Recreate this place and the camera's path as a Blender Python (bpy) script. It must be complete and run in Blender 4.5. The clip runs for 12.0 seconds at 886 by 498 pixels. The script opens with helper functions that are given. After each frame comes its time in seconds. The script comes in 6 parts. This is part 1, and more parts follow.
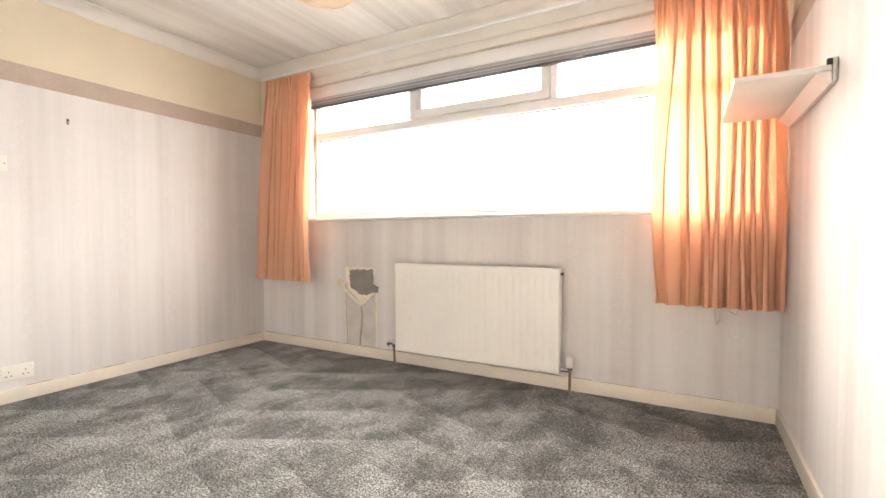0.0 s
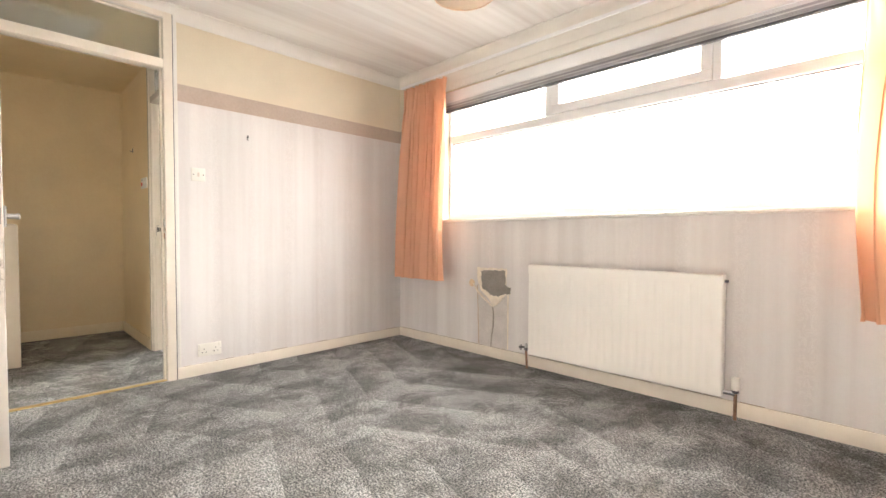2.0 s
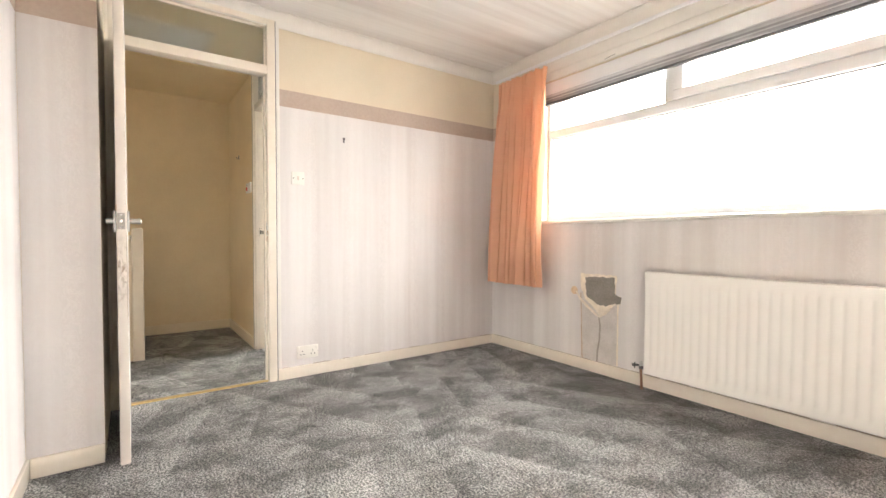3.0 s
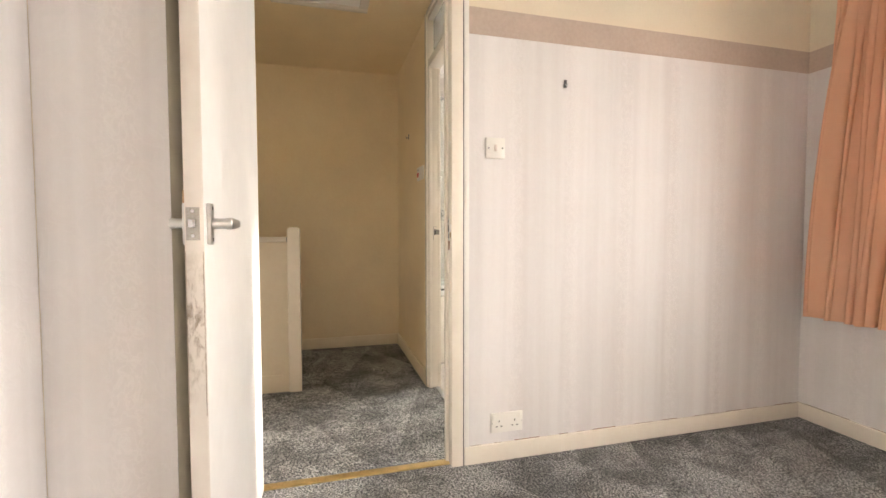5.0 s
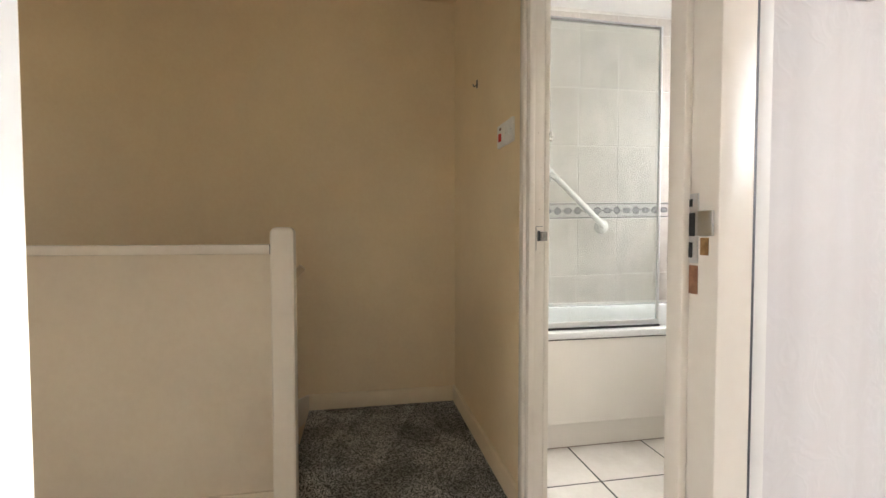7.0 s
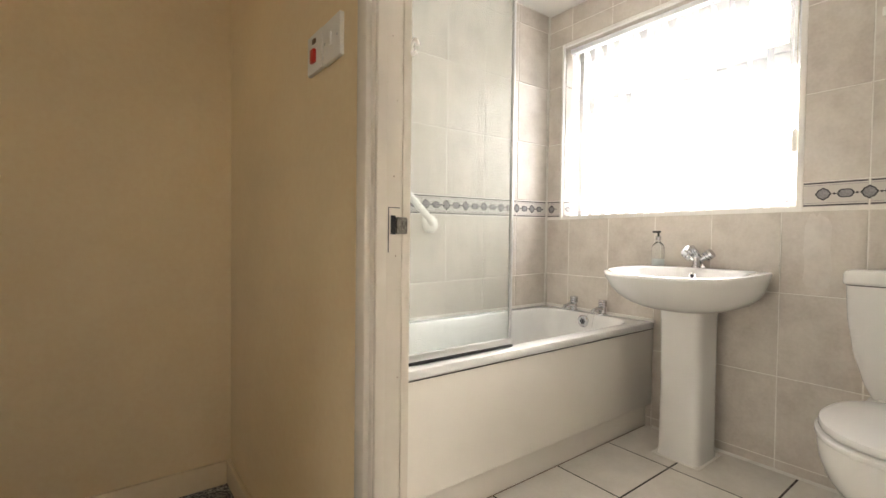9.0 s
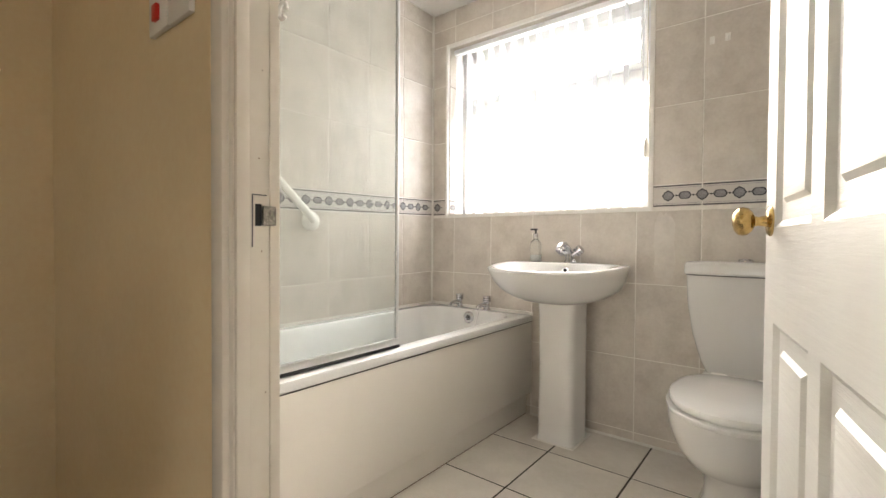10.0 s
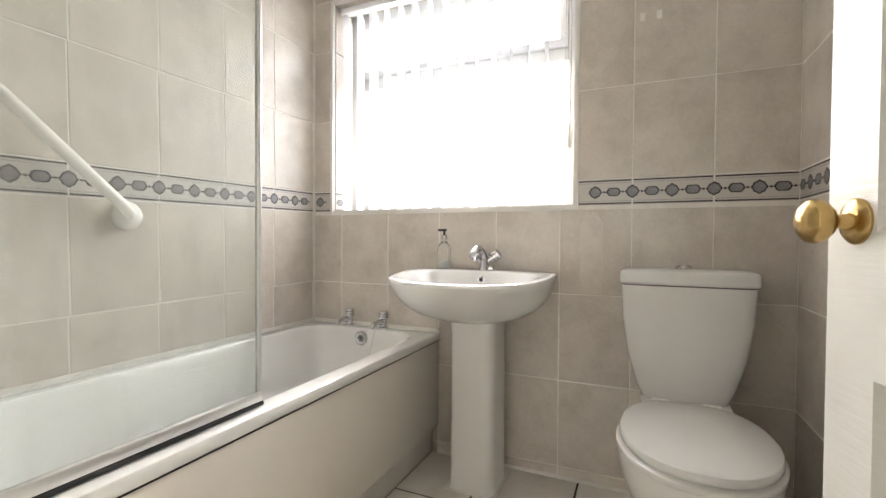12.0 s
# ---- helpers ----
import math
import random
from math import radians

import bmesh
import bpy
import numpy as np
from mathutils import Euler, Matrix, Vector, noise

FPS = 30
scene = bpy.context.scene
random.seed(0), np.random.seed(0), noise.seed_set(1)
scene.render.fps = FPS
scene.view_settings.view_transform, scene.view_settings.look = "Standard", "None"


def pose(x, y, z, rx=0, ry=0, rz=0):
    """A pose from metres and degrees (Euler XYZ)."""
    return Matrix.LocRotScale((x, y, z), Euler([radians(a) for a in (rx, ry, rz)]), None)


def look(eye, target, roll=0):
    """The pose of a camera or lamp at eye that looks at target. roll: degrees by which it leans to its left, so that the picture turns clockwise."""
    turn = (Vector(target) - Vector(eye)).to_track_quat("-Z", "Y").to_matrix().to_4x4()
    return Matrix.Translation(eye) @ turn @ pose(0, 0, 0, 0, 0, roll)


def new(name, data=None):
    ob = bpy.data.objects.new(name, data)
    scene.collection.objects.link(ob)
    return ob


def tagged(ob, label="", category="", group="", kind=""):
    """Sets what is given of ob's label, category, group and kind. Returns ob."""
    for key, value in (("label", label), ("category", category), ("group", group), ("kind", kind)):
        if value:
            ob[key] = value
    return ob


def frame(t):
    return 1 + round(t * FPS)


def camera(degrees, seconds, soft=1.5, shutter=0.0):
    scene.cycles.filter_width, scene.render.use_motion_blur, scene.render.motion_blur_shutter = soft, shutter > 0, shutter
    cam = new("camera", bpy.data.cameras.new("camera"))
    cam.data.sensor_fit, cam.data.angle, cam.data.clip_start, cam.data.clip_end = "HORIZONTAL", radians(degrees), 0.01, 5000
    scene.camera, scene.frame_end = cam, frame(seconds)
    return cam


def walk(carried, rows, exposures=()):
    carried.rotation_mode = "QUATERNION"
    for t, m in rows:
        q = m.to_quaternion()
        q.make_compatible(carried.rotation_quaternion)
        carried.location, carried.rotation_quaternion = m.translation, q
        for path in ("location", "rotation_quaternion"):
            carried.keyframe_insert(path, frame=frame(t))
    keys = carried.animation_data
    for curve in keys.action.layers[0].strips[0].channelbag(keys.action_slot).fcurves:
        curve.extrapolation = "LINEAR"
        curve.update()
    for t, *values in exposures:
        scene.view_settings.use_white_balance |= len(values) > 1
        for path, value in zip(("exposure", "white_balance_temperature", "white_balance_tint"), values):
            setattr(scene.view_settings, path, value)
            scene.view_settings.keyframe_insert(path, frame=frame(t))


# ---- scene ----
cam = camera(89.9, 12.0)

PATH = [
    (0, (0.833, 0.419, 0.937), (-0.134, 2.169, 0.875), -0.1),
    (0.5, (0.812, 0.415, 0.943), (-0.278, 2.091, 0.876), -0.1),
    (1, (0.799, 0.417, 0.936), (-0.412, 2.008, 0.876), -0.1),
    (1.5, (0.789, 0.42, 0.934), (-0.522, 1.93, 0.875), -0.0),
    (2, (0.746, 0.418, 0.934), (-0.661, 1.839, 0.877), 0.1),
    (2.5, (0.664, 0.455, 0.953), (-0.867, 1.74, 0.893), -0.1),
    (3, (0.505, 0.453, 0.949), (-1.129, 1.605, 0.895), 0.1),
    (3.2, (0.408, 0.45, 0.928), (-1.258, 1.556, 0.888), 0.2),
    (4.8, (-0.578, 0.649, 0.987), (-2.498, 1.205, 0.911), -0.0),
    (5, (-0.734, 0.675, 0.998), (-2.663, 1.195, 0.912), -0.1),
    (5.5, (-1.072, 0.716, 1.0), (-3.019, 1.168, 0.922), -0.1),
    (6, (-1.416, 0.737, 0.99), (-3.374, 1.139, 0.914), -0.1),
    (6.5, (-1.72, 0.751, 0.996), (-3.684, 1.119, 0.924), -0.1),
    (6.7, (-1.843, 0.754, 0.997), (-3.808, 1.119, 0.926), -0.1),
    (8.3, (-2.565, 0.766, 0.96), (-4.425, 1.497, 0.907), 0.7),
    (8.5, (-2.619, 0.814, 0.96), (-4.419, 1.685, 0.908), 0.7),
    (9, (-2.715, 0.928, 0.961), (-4.309, 2.134, 0.915), 0.7),
    (9.5, (-2.753, 0.971, 0.953), (-4.157, 2.395, 0.91), 0.6),
    (10, (-2.758, 0.98, 0.947), (-4.002, 2.546, 0.909), 0.4),
    (10.5, (-2.78, 1.028, 0.952), (-3.916, 2.675, 0.912), 0.3),
    (11, (-2.863, 1.129, 0.949), (-3.883, 2.849, 0.91), 0.3),
    (11.5, (-2.958, 1.225, 0.959), (-3.882, 2.999, 0.921), 0.3),
    (12, (-3.055, 1.339, 0.961), (-3.858, 3.17, 0.925), 0.4),
]

EXPOSURES = [(0.0, 1.31, 6650, 10), (3.2, 1.42, 6500, 10), (4.8, 1.24, 6850, 12), (5.5, 1.08, 6700, 11), (6.5, 0.96, 6100, 10), (8.5, 1.0, 6650, 10), (9.5, 0.97, 6600, 10),
             (11.0, 0.62, 6550, 10), (12.0, 0.72, 6350, 10)]
walk(cam, [(t, look(eye, target, roll)) for t, eye, target, roll in PATH], EXPOSURES)

# ---- light ----
SUN_AZ, SUN_EL = 20.7, 19.7          # degrees left of +y, degrees up
world = bpy.data.worlds.new("sky")
scene.world = world
world.use_nodes = True
wn = world.node_tree.nodes
sky = wn.new("ShaderNodeTexSky")
sky.sky_type = "NISHITA"
sky.sun_disc = False
sky.sun_elevation = radians(SUN_EL)
sky.sun_rotation = radians(-SUN_AZ)
sky.air_density, sky.dust_density = 1.0, 2.0
world.node_tree.links.new(sky.outputs[0], wn["Background"].inputs[0])
wn["Background"].inputs[1].default_value = 0.15

sun_dir = Vector((-math.sin(radians(SUN_AZ)) * math.cos(radians(SUN_EL)),
                  math.cos(radians(SUN_AZ)) * math.cos(radians(SUN_EL)), math.sin(radians(SUN_EL))))
sun_data = bpy.data.lights.new("sun", "SUN")
sun_data.energy, sun_data.angle, sun_data.color = 4.5, radians(4.5), (1.0, 0.93, 0.82)
sun = new("sun", sun_data)
sun.matrix_world = look(sun_dir * 30, (0, 0, 0))


def area_lamp(name, x, y, z, w, h, tilt, watts, color, turn=0):
    """Sky light falling in at a window, or the landing's added fill, tilted down and turned by some degrees."""
    data = bpy.data.lights.new(name, "AREA")
    data.shape, data.size, data.size_y, data.energy, data.color = "RECTANGLE", w, h, watts, color
    ob = new(name, data)
    ob.matrix_world = pose(x, y, z, tilt - 90, 0, turn)
    return ob


area_lamp("window_light_bedroom", -0.42, 3.80, 2.00, 3.4, 1.4, 28, 79, (1.0, 0.97, 0.94))
area_lamp("window_light_bathroom", -3.88, 3.69, 1.88, 1.08, 1.20, 26, 44, (1.0, 0.97, 0.95), 12)
# added fill lamp to brighten the landing, behind an opening nobody sees
area_lamp("landing_fill_lamp", -3.1, -2.72, 1.55, 0.9, 1.0, 0, 3.3, (1.0, 0.97, 0.94)).matrix_world = pose(-3.1, -2.72, 1.55, 90, 0, 0)


# ---- materials ----
def node_mat(name):
    m = bpy.data.materials.new(name)
    m.use_nodes = True
    nt = m.node_tree
    return m, nt, nt.nodes["Principled BSDF"], nt.nodes.new, nt.links.new


def noise_tex(nt, scale, detail=4.0, stretch=(1, 1, 1), rough=0.55, curl=0.0):
    tc = nt.nodes.new("ShaderNodeTexCoord")
    mp = nt.nodes.new("ShaderNodeMapping")
    mp.inputs["Scale"].default_value = stretch
    tx = nt.nodes.new("ShaderNodeTexNoise")
    tx.inputs["Scale"].default_value = scale
    tx.inputs["Detail"].default_value = detail
    tx.inputs["Roughness"].default_value = rough
    tx.inputs["Distortion"].default_value = curl
    nt.links.new(tc.outputs["Object"], mp.inputs["Vector"])
    nt.links.new(mp.outputs["Vector"], tx.inputs["Vector"])
    return tx.outputs["Fac"]


def ramp(nt, fac, stops):
    r = nt.nodes.new("ShaderNodeValToRGB")
    els = r.color_ramp.elements
    while len(els) < len(stops):
        els.new(0.5)
    for e, (p, c) in zip(els, stops):
        e.position, e.color = p, (*c, 1)
    nt.links.new(fac, r.inputs["Fac"])
    return r.outputs["Color"]


def mix(nt, a, b, fac, mode="MIX"):
    n = nt.nodes.new("ShaderNodeMix")
    n.data_type, n.blend_type = "RGBA", mode
    for sock, v in ((n.inputs["Factor"], fac), (n.inputs["A"], a), (n.inputs["B"], b)):
        if isinstance(v, (int, float)):
            sock.default_value = v
        elif isinstance(v, tuple):
            sock.default_value = (*v, 1)
        else:
            nt.links.new(v, sock)
    return n.outputs["Result"]


def bump(nt, bsdf, fac, strength, dist=0.002):
    b = nt.nodes.new("ShaderNodeBump")
    b.inputs["Strength"].default_value = strength
    b.inputs["Distance"].default_value = dist
    nt.links.new(fac, b.inputs["Height"])
    nt.links.new(b.outputs["Normal"], bsdf.inputs["Normal"])
    return b


def mul(c, k):
    return tuple(min(1.0, v * k) for v in c)


def mat(name, base, rough=0.5, metal=0.0, var=0.08, scale=5.0, fine=150.0, bumps=0.08, dist=0.001, spec=0.5, tint=None):
    """A surface with broad and fine variation in colour and fine relief."""
    m, nt, bsdf, _, link = node_mat(name)
    big = noise_tex(nt, scale, 5)
    small = noise_tex(nt, fine, 3)
    c = ramp(nt, big, [(0.3, mul(base, 1 - var)), (0.7, tint or mul(base, 1 + var * 0.6))])
    c = mix(nt, c, ramp(nt, small, [(0.35, (0.5 - var, 0.5 - var, 0.5 - var)), (0.65, (0.5 + var, 0.5 + var, 0.5 + var))]), 0.5, "SOFT_LIGHT")
    link(c, bsdf.inputs["Base Color"])
    bsdf.inputs["Roughness"].default_value = rough
    bsdf.inputs["Metallic"].default_value = metal
    bsdf.inputs["Specular IOR Level"].default_value = spec
    if bumps:
        bump(nt, bsdf, small, bumps, dist)
    return m


def wallpaper_mat(name, light, dark):
    """Embossed paper with soft uneven upright bands."""
    m, nt, bsdf, _, link = node_mat(name)
    broad = noise_tex(nt, 3.2, 2, (1, 1, 0.02))
    fine = noise_tex(nt, 17.0, 3, (1, 1, 0.03))
    blotch = noise_tex(nt, 2.2, 5)
    emb = ramp(nt, noise_tex(nt, 17.0, 2, (1, 1, 0.85), 0.5, 1.4), [(0.40, (0, 0, 0)), (0.49, (1, 1, 1)), (0.58, (0, 0, 0))])
    c = ramp(nt, broad, [(0.38, dark), (0.5, mul(light, 0.94)), (0.62, light)])
    c = mix(nt, c, ramp(nt, fine, [(0.38, (0.38, 0.37, 0.37)), (0.6, (0.57, 0.57, 0.57))]), 0.55, "SOFT_LIGHT")
    c = mix(nt, c, ramp(nt, blotch, [(0.35, (0.44, 0.43, 0.42)), (0.65, (0.54, 0.54, 0.55))]), 0.5, "SOFT_LIGHT")
    # damask columns, paler than the ground
    tc = nt.nodes.new("ShaderNodeTexCoord")
    dot = nt.nodes.new("ShaderNodeVectorMath")
    dot.operation = "DOT_PRODUCT"
    dot.inputs[1].default_value = (23.0, 23.0, 0.0)
    link(tc.outputs["Object"], dot.inputs[0])
    sine = nt.nodes.new("ShaderNodeMath")
    sine.operation = "SINE"
    link(dot.outputs["Value"], sine.inputs[0])
    column = nt.nodes.new("ShaderNodeMapRange")
    column.inputs["From Min"].default_value, column.inputs["From Max"].default_value = 0.45, 0.85
    link(sine.outputs[0], column.inputs["Value"])
    leaves = ramp(nt, noise_tex(nt, 34.0, 2, (1, 1, 0.8), 0.5, 1.8), [(0.40, (0.1, 0.1, 0.1)), (0.48, (1, 1, 1)), (0.56, (0.1, 0.1, 0.1))])
    both = nt.nodes.new("ShaderNodeMath")
    both.operation = "MULTIPLY"
    link(column.outputs[0], both.inputs[0])
    link(leaves, both.inputs[1])
    part_fac = nt.nodes.new("ShaderNodeMath")
    part_fac.operation = "MULTIPLY"
    link(both.outputs[0], part_fac.inputs[0])
    part_fac.inputs[1].default_value = 0.36
    c = mix(nt, c, mul(light, 1.10), part_fac.outputs[0])
    c = mix(nt, c, ramp(nt, emb, [(0.0, (0.475, 0.475, 0.475)), (1.0, (0.54, 0.54, 0.54))]), 0.45, "SOFT_LIGHT")
    link(c, bsdf.inputs["Base Color"])
    bsdf.inputs["Roughness"].default_value = 0.62
    bump(nt, bsdf, emb, 0.10, 0.002)
    return m


def carpet_mat(name, dark, mid, light):
    """Short flecked pile with lighter and darker sweeps."""
    m, nt, bsdf, add, link = node_mat(name)
    fleck = noise_tex(nt, 125.0, 3, (1, 1, 1), 0.95)
    clump = noise_tex(nt, 38.0, 4, (1, 1, 1), 0.7)
    sweep = noise_tex(nt, 4.2, 4, (1.0, 0.7, 1), 0.62)
    tread = noise_tex(nt, 7.5, 5, (1.0, 0.8, 1), 0.6, 0.5)
    # strokes of the vacuum cleaner: straight lanes in two directions, sharp on one side, fading on the other
    tc = add("ShaderNodeTexCoord")
    lanes = []
    for degrees, scale, bend in ((20, 1.15, 1.2), (-28, 0.95, 1.6)):
        turn = add("ShaderNodeMapping")
        turn.inputs["Rotation"].default_value = (0, 0, radians(degrees))
        strokes = add("ShaderNodeTexWave")
        strokes.wave_type, strokes.bands_direction, strokes.wave_profile = "BANDS", "Y", "SAW"
        for key, v in (("Scale", scale), ("Distortion", bend), ("Detail", 2.0), ("Detail Scale", 0.5), ("Detail Roughness", 0.4)):
            strokes.inputs[key].default_value = v
        link(tc.outputs["Object"], turn.inputs["Vector"])
        link(turn.outputs["Vector"], strokes.inputs["Vector"])
        lanes.append(strokes.outputs["Fac"])
    which = ramp(nt, noise_tex(nt, 1.3, 2), [(0.47, (0, 0, 0)), (0.53, (1, 1, 1))])
    lane = mix(nt, lanes[0], lanes[1], which)
    c = ramp(nt, fleck, [(0.455, dark), (0.5, mid), (0.545, light)])
    c = mix(nt, c, ramp(nt, clump, [(0.36, (0.22, 0.22, 0.22)), (0.64, (0.74, 0.74, 0.74))]), 0.45, "OVERLAY")
    c = mix(nt, c, ramp(nt, sweep, [(0.42, (0.24, 0.24, 0.24)), (0.50, (0.50, 0.50, 0.50)), (0.58, (0.72, 0.72, 0.72))]), 0.65, "OVERLAY")
    c = mix(nt, c, ramp(nt, tread, [(0.36, (0.16, 0.16, 0.16)), (0.47, (0.50, 0.50, 0.50)), (0.62, (0.58, 0.58, 0.58))]), 0.45, "OVERLAY")
    c = mix(nt, c, ramp(nt, lane, [(0.0, (0.27, 0.27, 0.27)), (0.55, (0.50, 0.50, 0.50)), (0.92, (0.74, 0.74, 0.74))]), 0.55, "OVERLAY")
    link(c, bsdf.inputs["Base Color"])
    bsdf.inputs["Roughness"].default_value = 0.95
    bsdf.inputs["Specular IOR Level"].default_value = 0.1
    bsdf.inputs["Sheen Weight"].default_value = 0.15
    both = add("ShaderNodeMath")
    link(fleck, both.inputs[0])
    link(clump, both.inputs[1])
    bump(nt, bsdf, both.outputs[0], 1.0, 0.008)
    return m


def glass_mat(name, color=(1, 1, 1), rough=0.0):
    m, nt, bsdf, _, _ = node_mat(name)
    bsdf.inputs["Base Color"].default_value = (*color, 1)
    bsdf.inputs["Roughness"].default_value = rough
    bsdf.inputs["Transmission Weight"].default_value = 1.0
    bsdf.inputs["IOR"].default_value = 1.45
    return m


def cloth_mat(name, base, through_share, fine=900.0, glow=None):
    """Thin woven cloth that lets light through."""
    m, nt, bsdf, add, link = node_mat(name)
    weave = noise_tex(nt, fine, 2)
    big = noise_tex(nt, 4.0, 3)
    c = mix(nt, ramp(nt, weave, [(0.3, mul(base, 0.85)), (0.7, base)]), ramp(nt, big, [(0.3, (0.45, 0.45, 0.45)), (0.7, (0.55, 0.55, 0.55))]), 0.6, "SOFT_LIGHT")
    link(c, bsdf.inputs["Base Color"])
    bsdf.inputs["Roughness"].default_value = 0.85
    bsdf.inputs["Specular IOR Level"].default_value = 0.2
    bump(nt, bsdf, weave, 0.2, 0.0006)
    tr = add("ShaderNodeBsdfTranslucent")
    if glow:
        tr.inputs["Color"].default_value = (*glow, 1)
    else:
        link(c, tr.inputs["Color"])
    ms = add("ShaderNodeMixShader")
    ms.inputs[0].default_value = through_share
    link(bsdf.outputs[0], ms.inputs[1])
    link(tr.outputs[0], ms.inputs[2])
    link(ms.outputs[0], nt.nodes["Material Output"].inputs["Surface"])
    return m


PAPER = wallpaper_mat("wallpaper", (0.77, 0.745, 0.735), (0.67, 0.633, 0.618))
CREAM = mat("cream_wall_paint", (0.77, 0.69, 0.545), 0.7, var=0.05, scale=3, fine=90, bumps=0.15)
TAN = mat("tan_band", (0.52, 0.42, 0.35), 0.7, var=0.07, scale=4, fine=60, bumps=0.25)
LANDING = mat("landing_wall_paint", (0.84, 0.68, 0.44), 0.6, var=0.06, scale=2.5, fine=60, bumps=0.25)
GLOSS = mat("cream_gloss_paint", (0.85, 0.785, 0.69), 0.22, var=0.05, scale=6, fine=40, bumps=0.05)
WHITE = mat("white_paint", (0.82, 0.80, 0.76), 0.45, var=0.04, scale=5, fine=60, bumps=0.06)
DOORW = mat("worn_white_door_paint", (0.82, 0.81, 0.79), 0.35, var=0.05, scale=4, fine=30, bumps=0.04)
UPVC = mat("white_plastic_frame", (0.87, 0.88, 0.90), 0.3, var=0.02, bumps=0.0)
PLASTIC = mat("white_switch_plastic", (0.84, 0.82, 0.77), 0.3, var=0.03, bumps=0.0)
CARPET = carpet_mat("grey_carpet", (0.022, 0.025, 0.028), (0.135, 0.139, 0.141), (0.52, 0.515, 0.50))
GLASS = glass_mat("window_glass")
CHROME = mat("chrome", (0.62, 0.62, 0.64), 0.14, 1.0, var=0.03, bumps=0.0)
STEEL = mat("satin_aluminium", (0.62, 0.62, 0.61), 0.32, 1.0, var=0.06, fine=300, bumps=0.05)
BRASS = mat("polished_brass", (0.55, 0.38, 0.15), 0.24, 1.0, var=0.12, scale=30, bumps=0.0)
CERAMIC = mat("white_ceramic", (0.84, 0.83, 0.81), 0.08, var=0.02, scale=3, bumps=0.0)
ACRYLIC = mat("white_bath_acrylic", (0.83, 0.83, 0.81), 0.15, var=0.02, scale=3, bumps=0.0)
BLACK = mat("black_rubber", (0.02, 0.02, 0.02), 0.5, var=0.1, bumps=0.05)
DARK = mat("dark_grey_metal", (0.10, 0.10, 0.11), 0.45, 0.3, var=0.1, bumps=0.0)
GROUT = mat("pale_grout", (0.82, 0.79, 0.73), 0.8, var=0.08, scale=20, fine=200, bumps=0.2)
DGROUT = mat("dark_floor_grout", (0.045, 0.04, 0.036), 0.9, var=0.15, scale=20, fine=200, bumps=0.2)
WORN = mat("worn_dull_steel", (0.40, 0.38, 0.35), 0.35, 0.9, var=0.15, scale=60, fine=300, bumps=0.1)
for glazed in (CERAMIC, ACRYLIC):
    glazed.node_tree.nodes["Principled BSDF"].inputs["Coat Weight"].default_value = 0.6
    glazed.node_tree.nodes["Principled BSDF"].inputs["Coat Roughness"].default_value = 0.03


def ceiling_paper():
    m, nt, bsdf, _, link = node_mat("ceiling_paper")
    broad = noise_tex(nt, 4.5, 2, (1, 0.03, 1))
    fine = noise_tex(nt, 22.0, 4, (1, 0.03, 1), 0.65)
    emb = noise_tex(nt, 45.0, 4)
    c = ramp(nt, broad, [(0.38, (0.67, 0.635, 0.605)), (0.55, (0.78, 0.76, 0.735)), (0.65, (0.82, 0.805, 0.78))])
    c = mix(nt, c, ramp(nt, fine, [(0.38, (0.33, 0.32, 0.32)), (0.6, (0.58, 0.58, 0.58))]), 0.6, "SOFT_LIGHT")
    link(c, bsdf.inputs["Base Color"])
    bsdf.inputs["Roughness"].default_value = 0.7
    bump(nt, bsdf, emb, 0.3, 0.002)
    return m


CEIL = ceiling_paper()


# ---- building blocks ----
def box(bm, x0, y0, z0, x1, y1, z1, bevel=0.0, segs=2):
    vs = [bm.verts.new(p) for p in ((x0, y0, z0), (x1, y0, z0), (x1, y1, z0), (x0, y1, z0),
                                    (x0, y0, z1), (x1, y0, z1), (x1, y1, z1), (x0, y1, z1))]
    fs = [bm.faces.new([vs[i] for i in f]) for f in ((0, 3, 2, 1), (4, 5, 6, 7), (0, 1, 5, 4), (1, 2, 6, 5), (2, 3, 7, 6), (3, 0, 4, 7))]
    if bevel:
        es = {e for f in fs for e in f.edges}
        bmesh.ops.bevel(bm, geom=list(es), offset=bevel, segments=segs, profile=0.5, affect="EDGES")
    return bm


def boxes(*dims, bevel=0.0):
    bm = bmesh.new()
    for d in dims:
        box(bm, *d, bevel=bevel)
    return bm


def tube(bm, pts, r, n=12, caps=True):
    """A round bar along points; r is one radius or one for each point."""
    pts = [Vector(p) for p in pts]
    rs = r if isinstance(r, (list, tuple)) else [r] * len(pts)
    rings, ref = [], None
    for i, p in enumerate(pts):
        d = (pts[min(i + 1, len(pts) - 1)] - pts[max(i - 1, 0)]).normalized()
        if ref is None:
            ref = d.orthogonal().normalized()
        u = (ref - d * ref.dot(d)).normalized()
        ref = u
        v = d.cross(u)
        rings.append([bm.verts.new(p + (u * math.cos(a) + v * math.sin(a)) * rs[i]) for a in (2 * math.pi * k / n for k in range(n))])
    for a, b in zip(rings, rings[1:]):
        for k in range(n):
            bm.faces.new((a[k], a[(k + 1) % n], b[(k + 1) % n], b[k]))
    if caps:
        bm.faces.new(rings[0][::-1])
        bm.faces.new(rings[-1])
    return bm


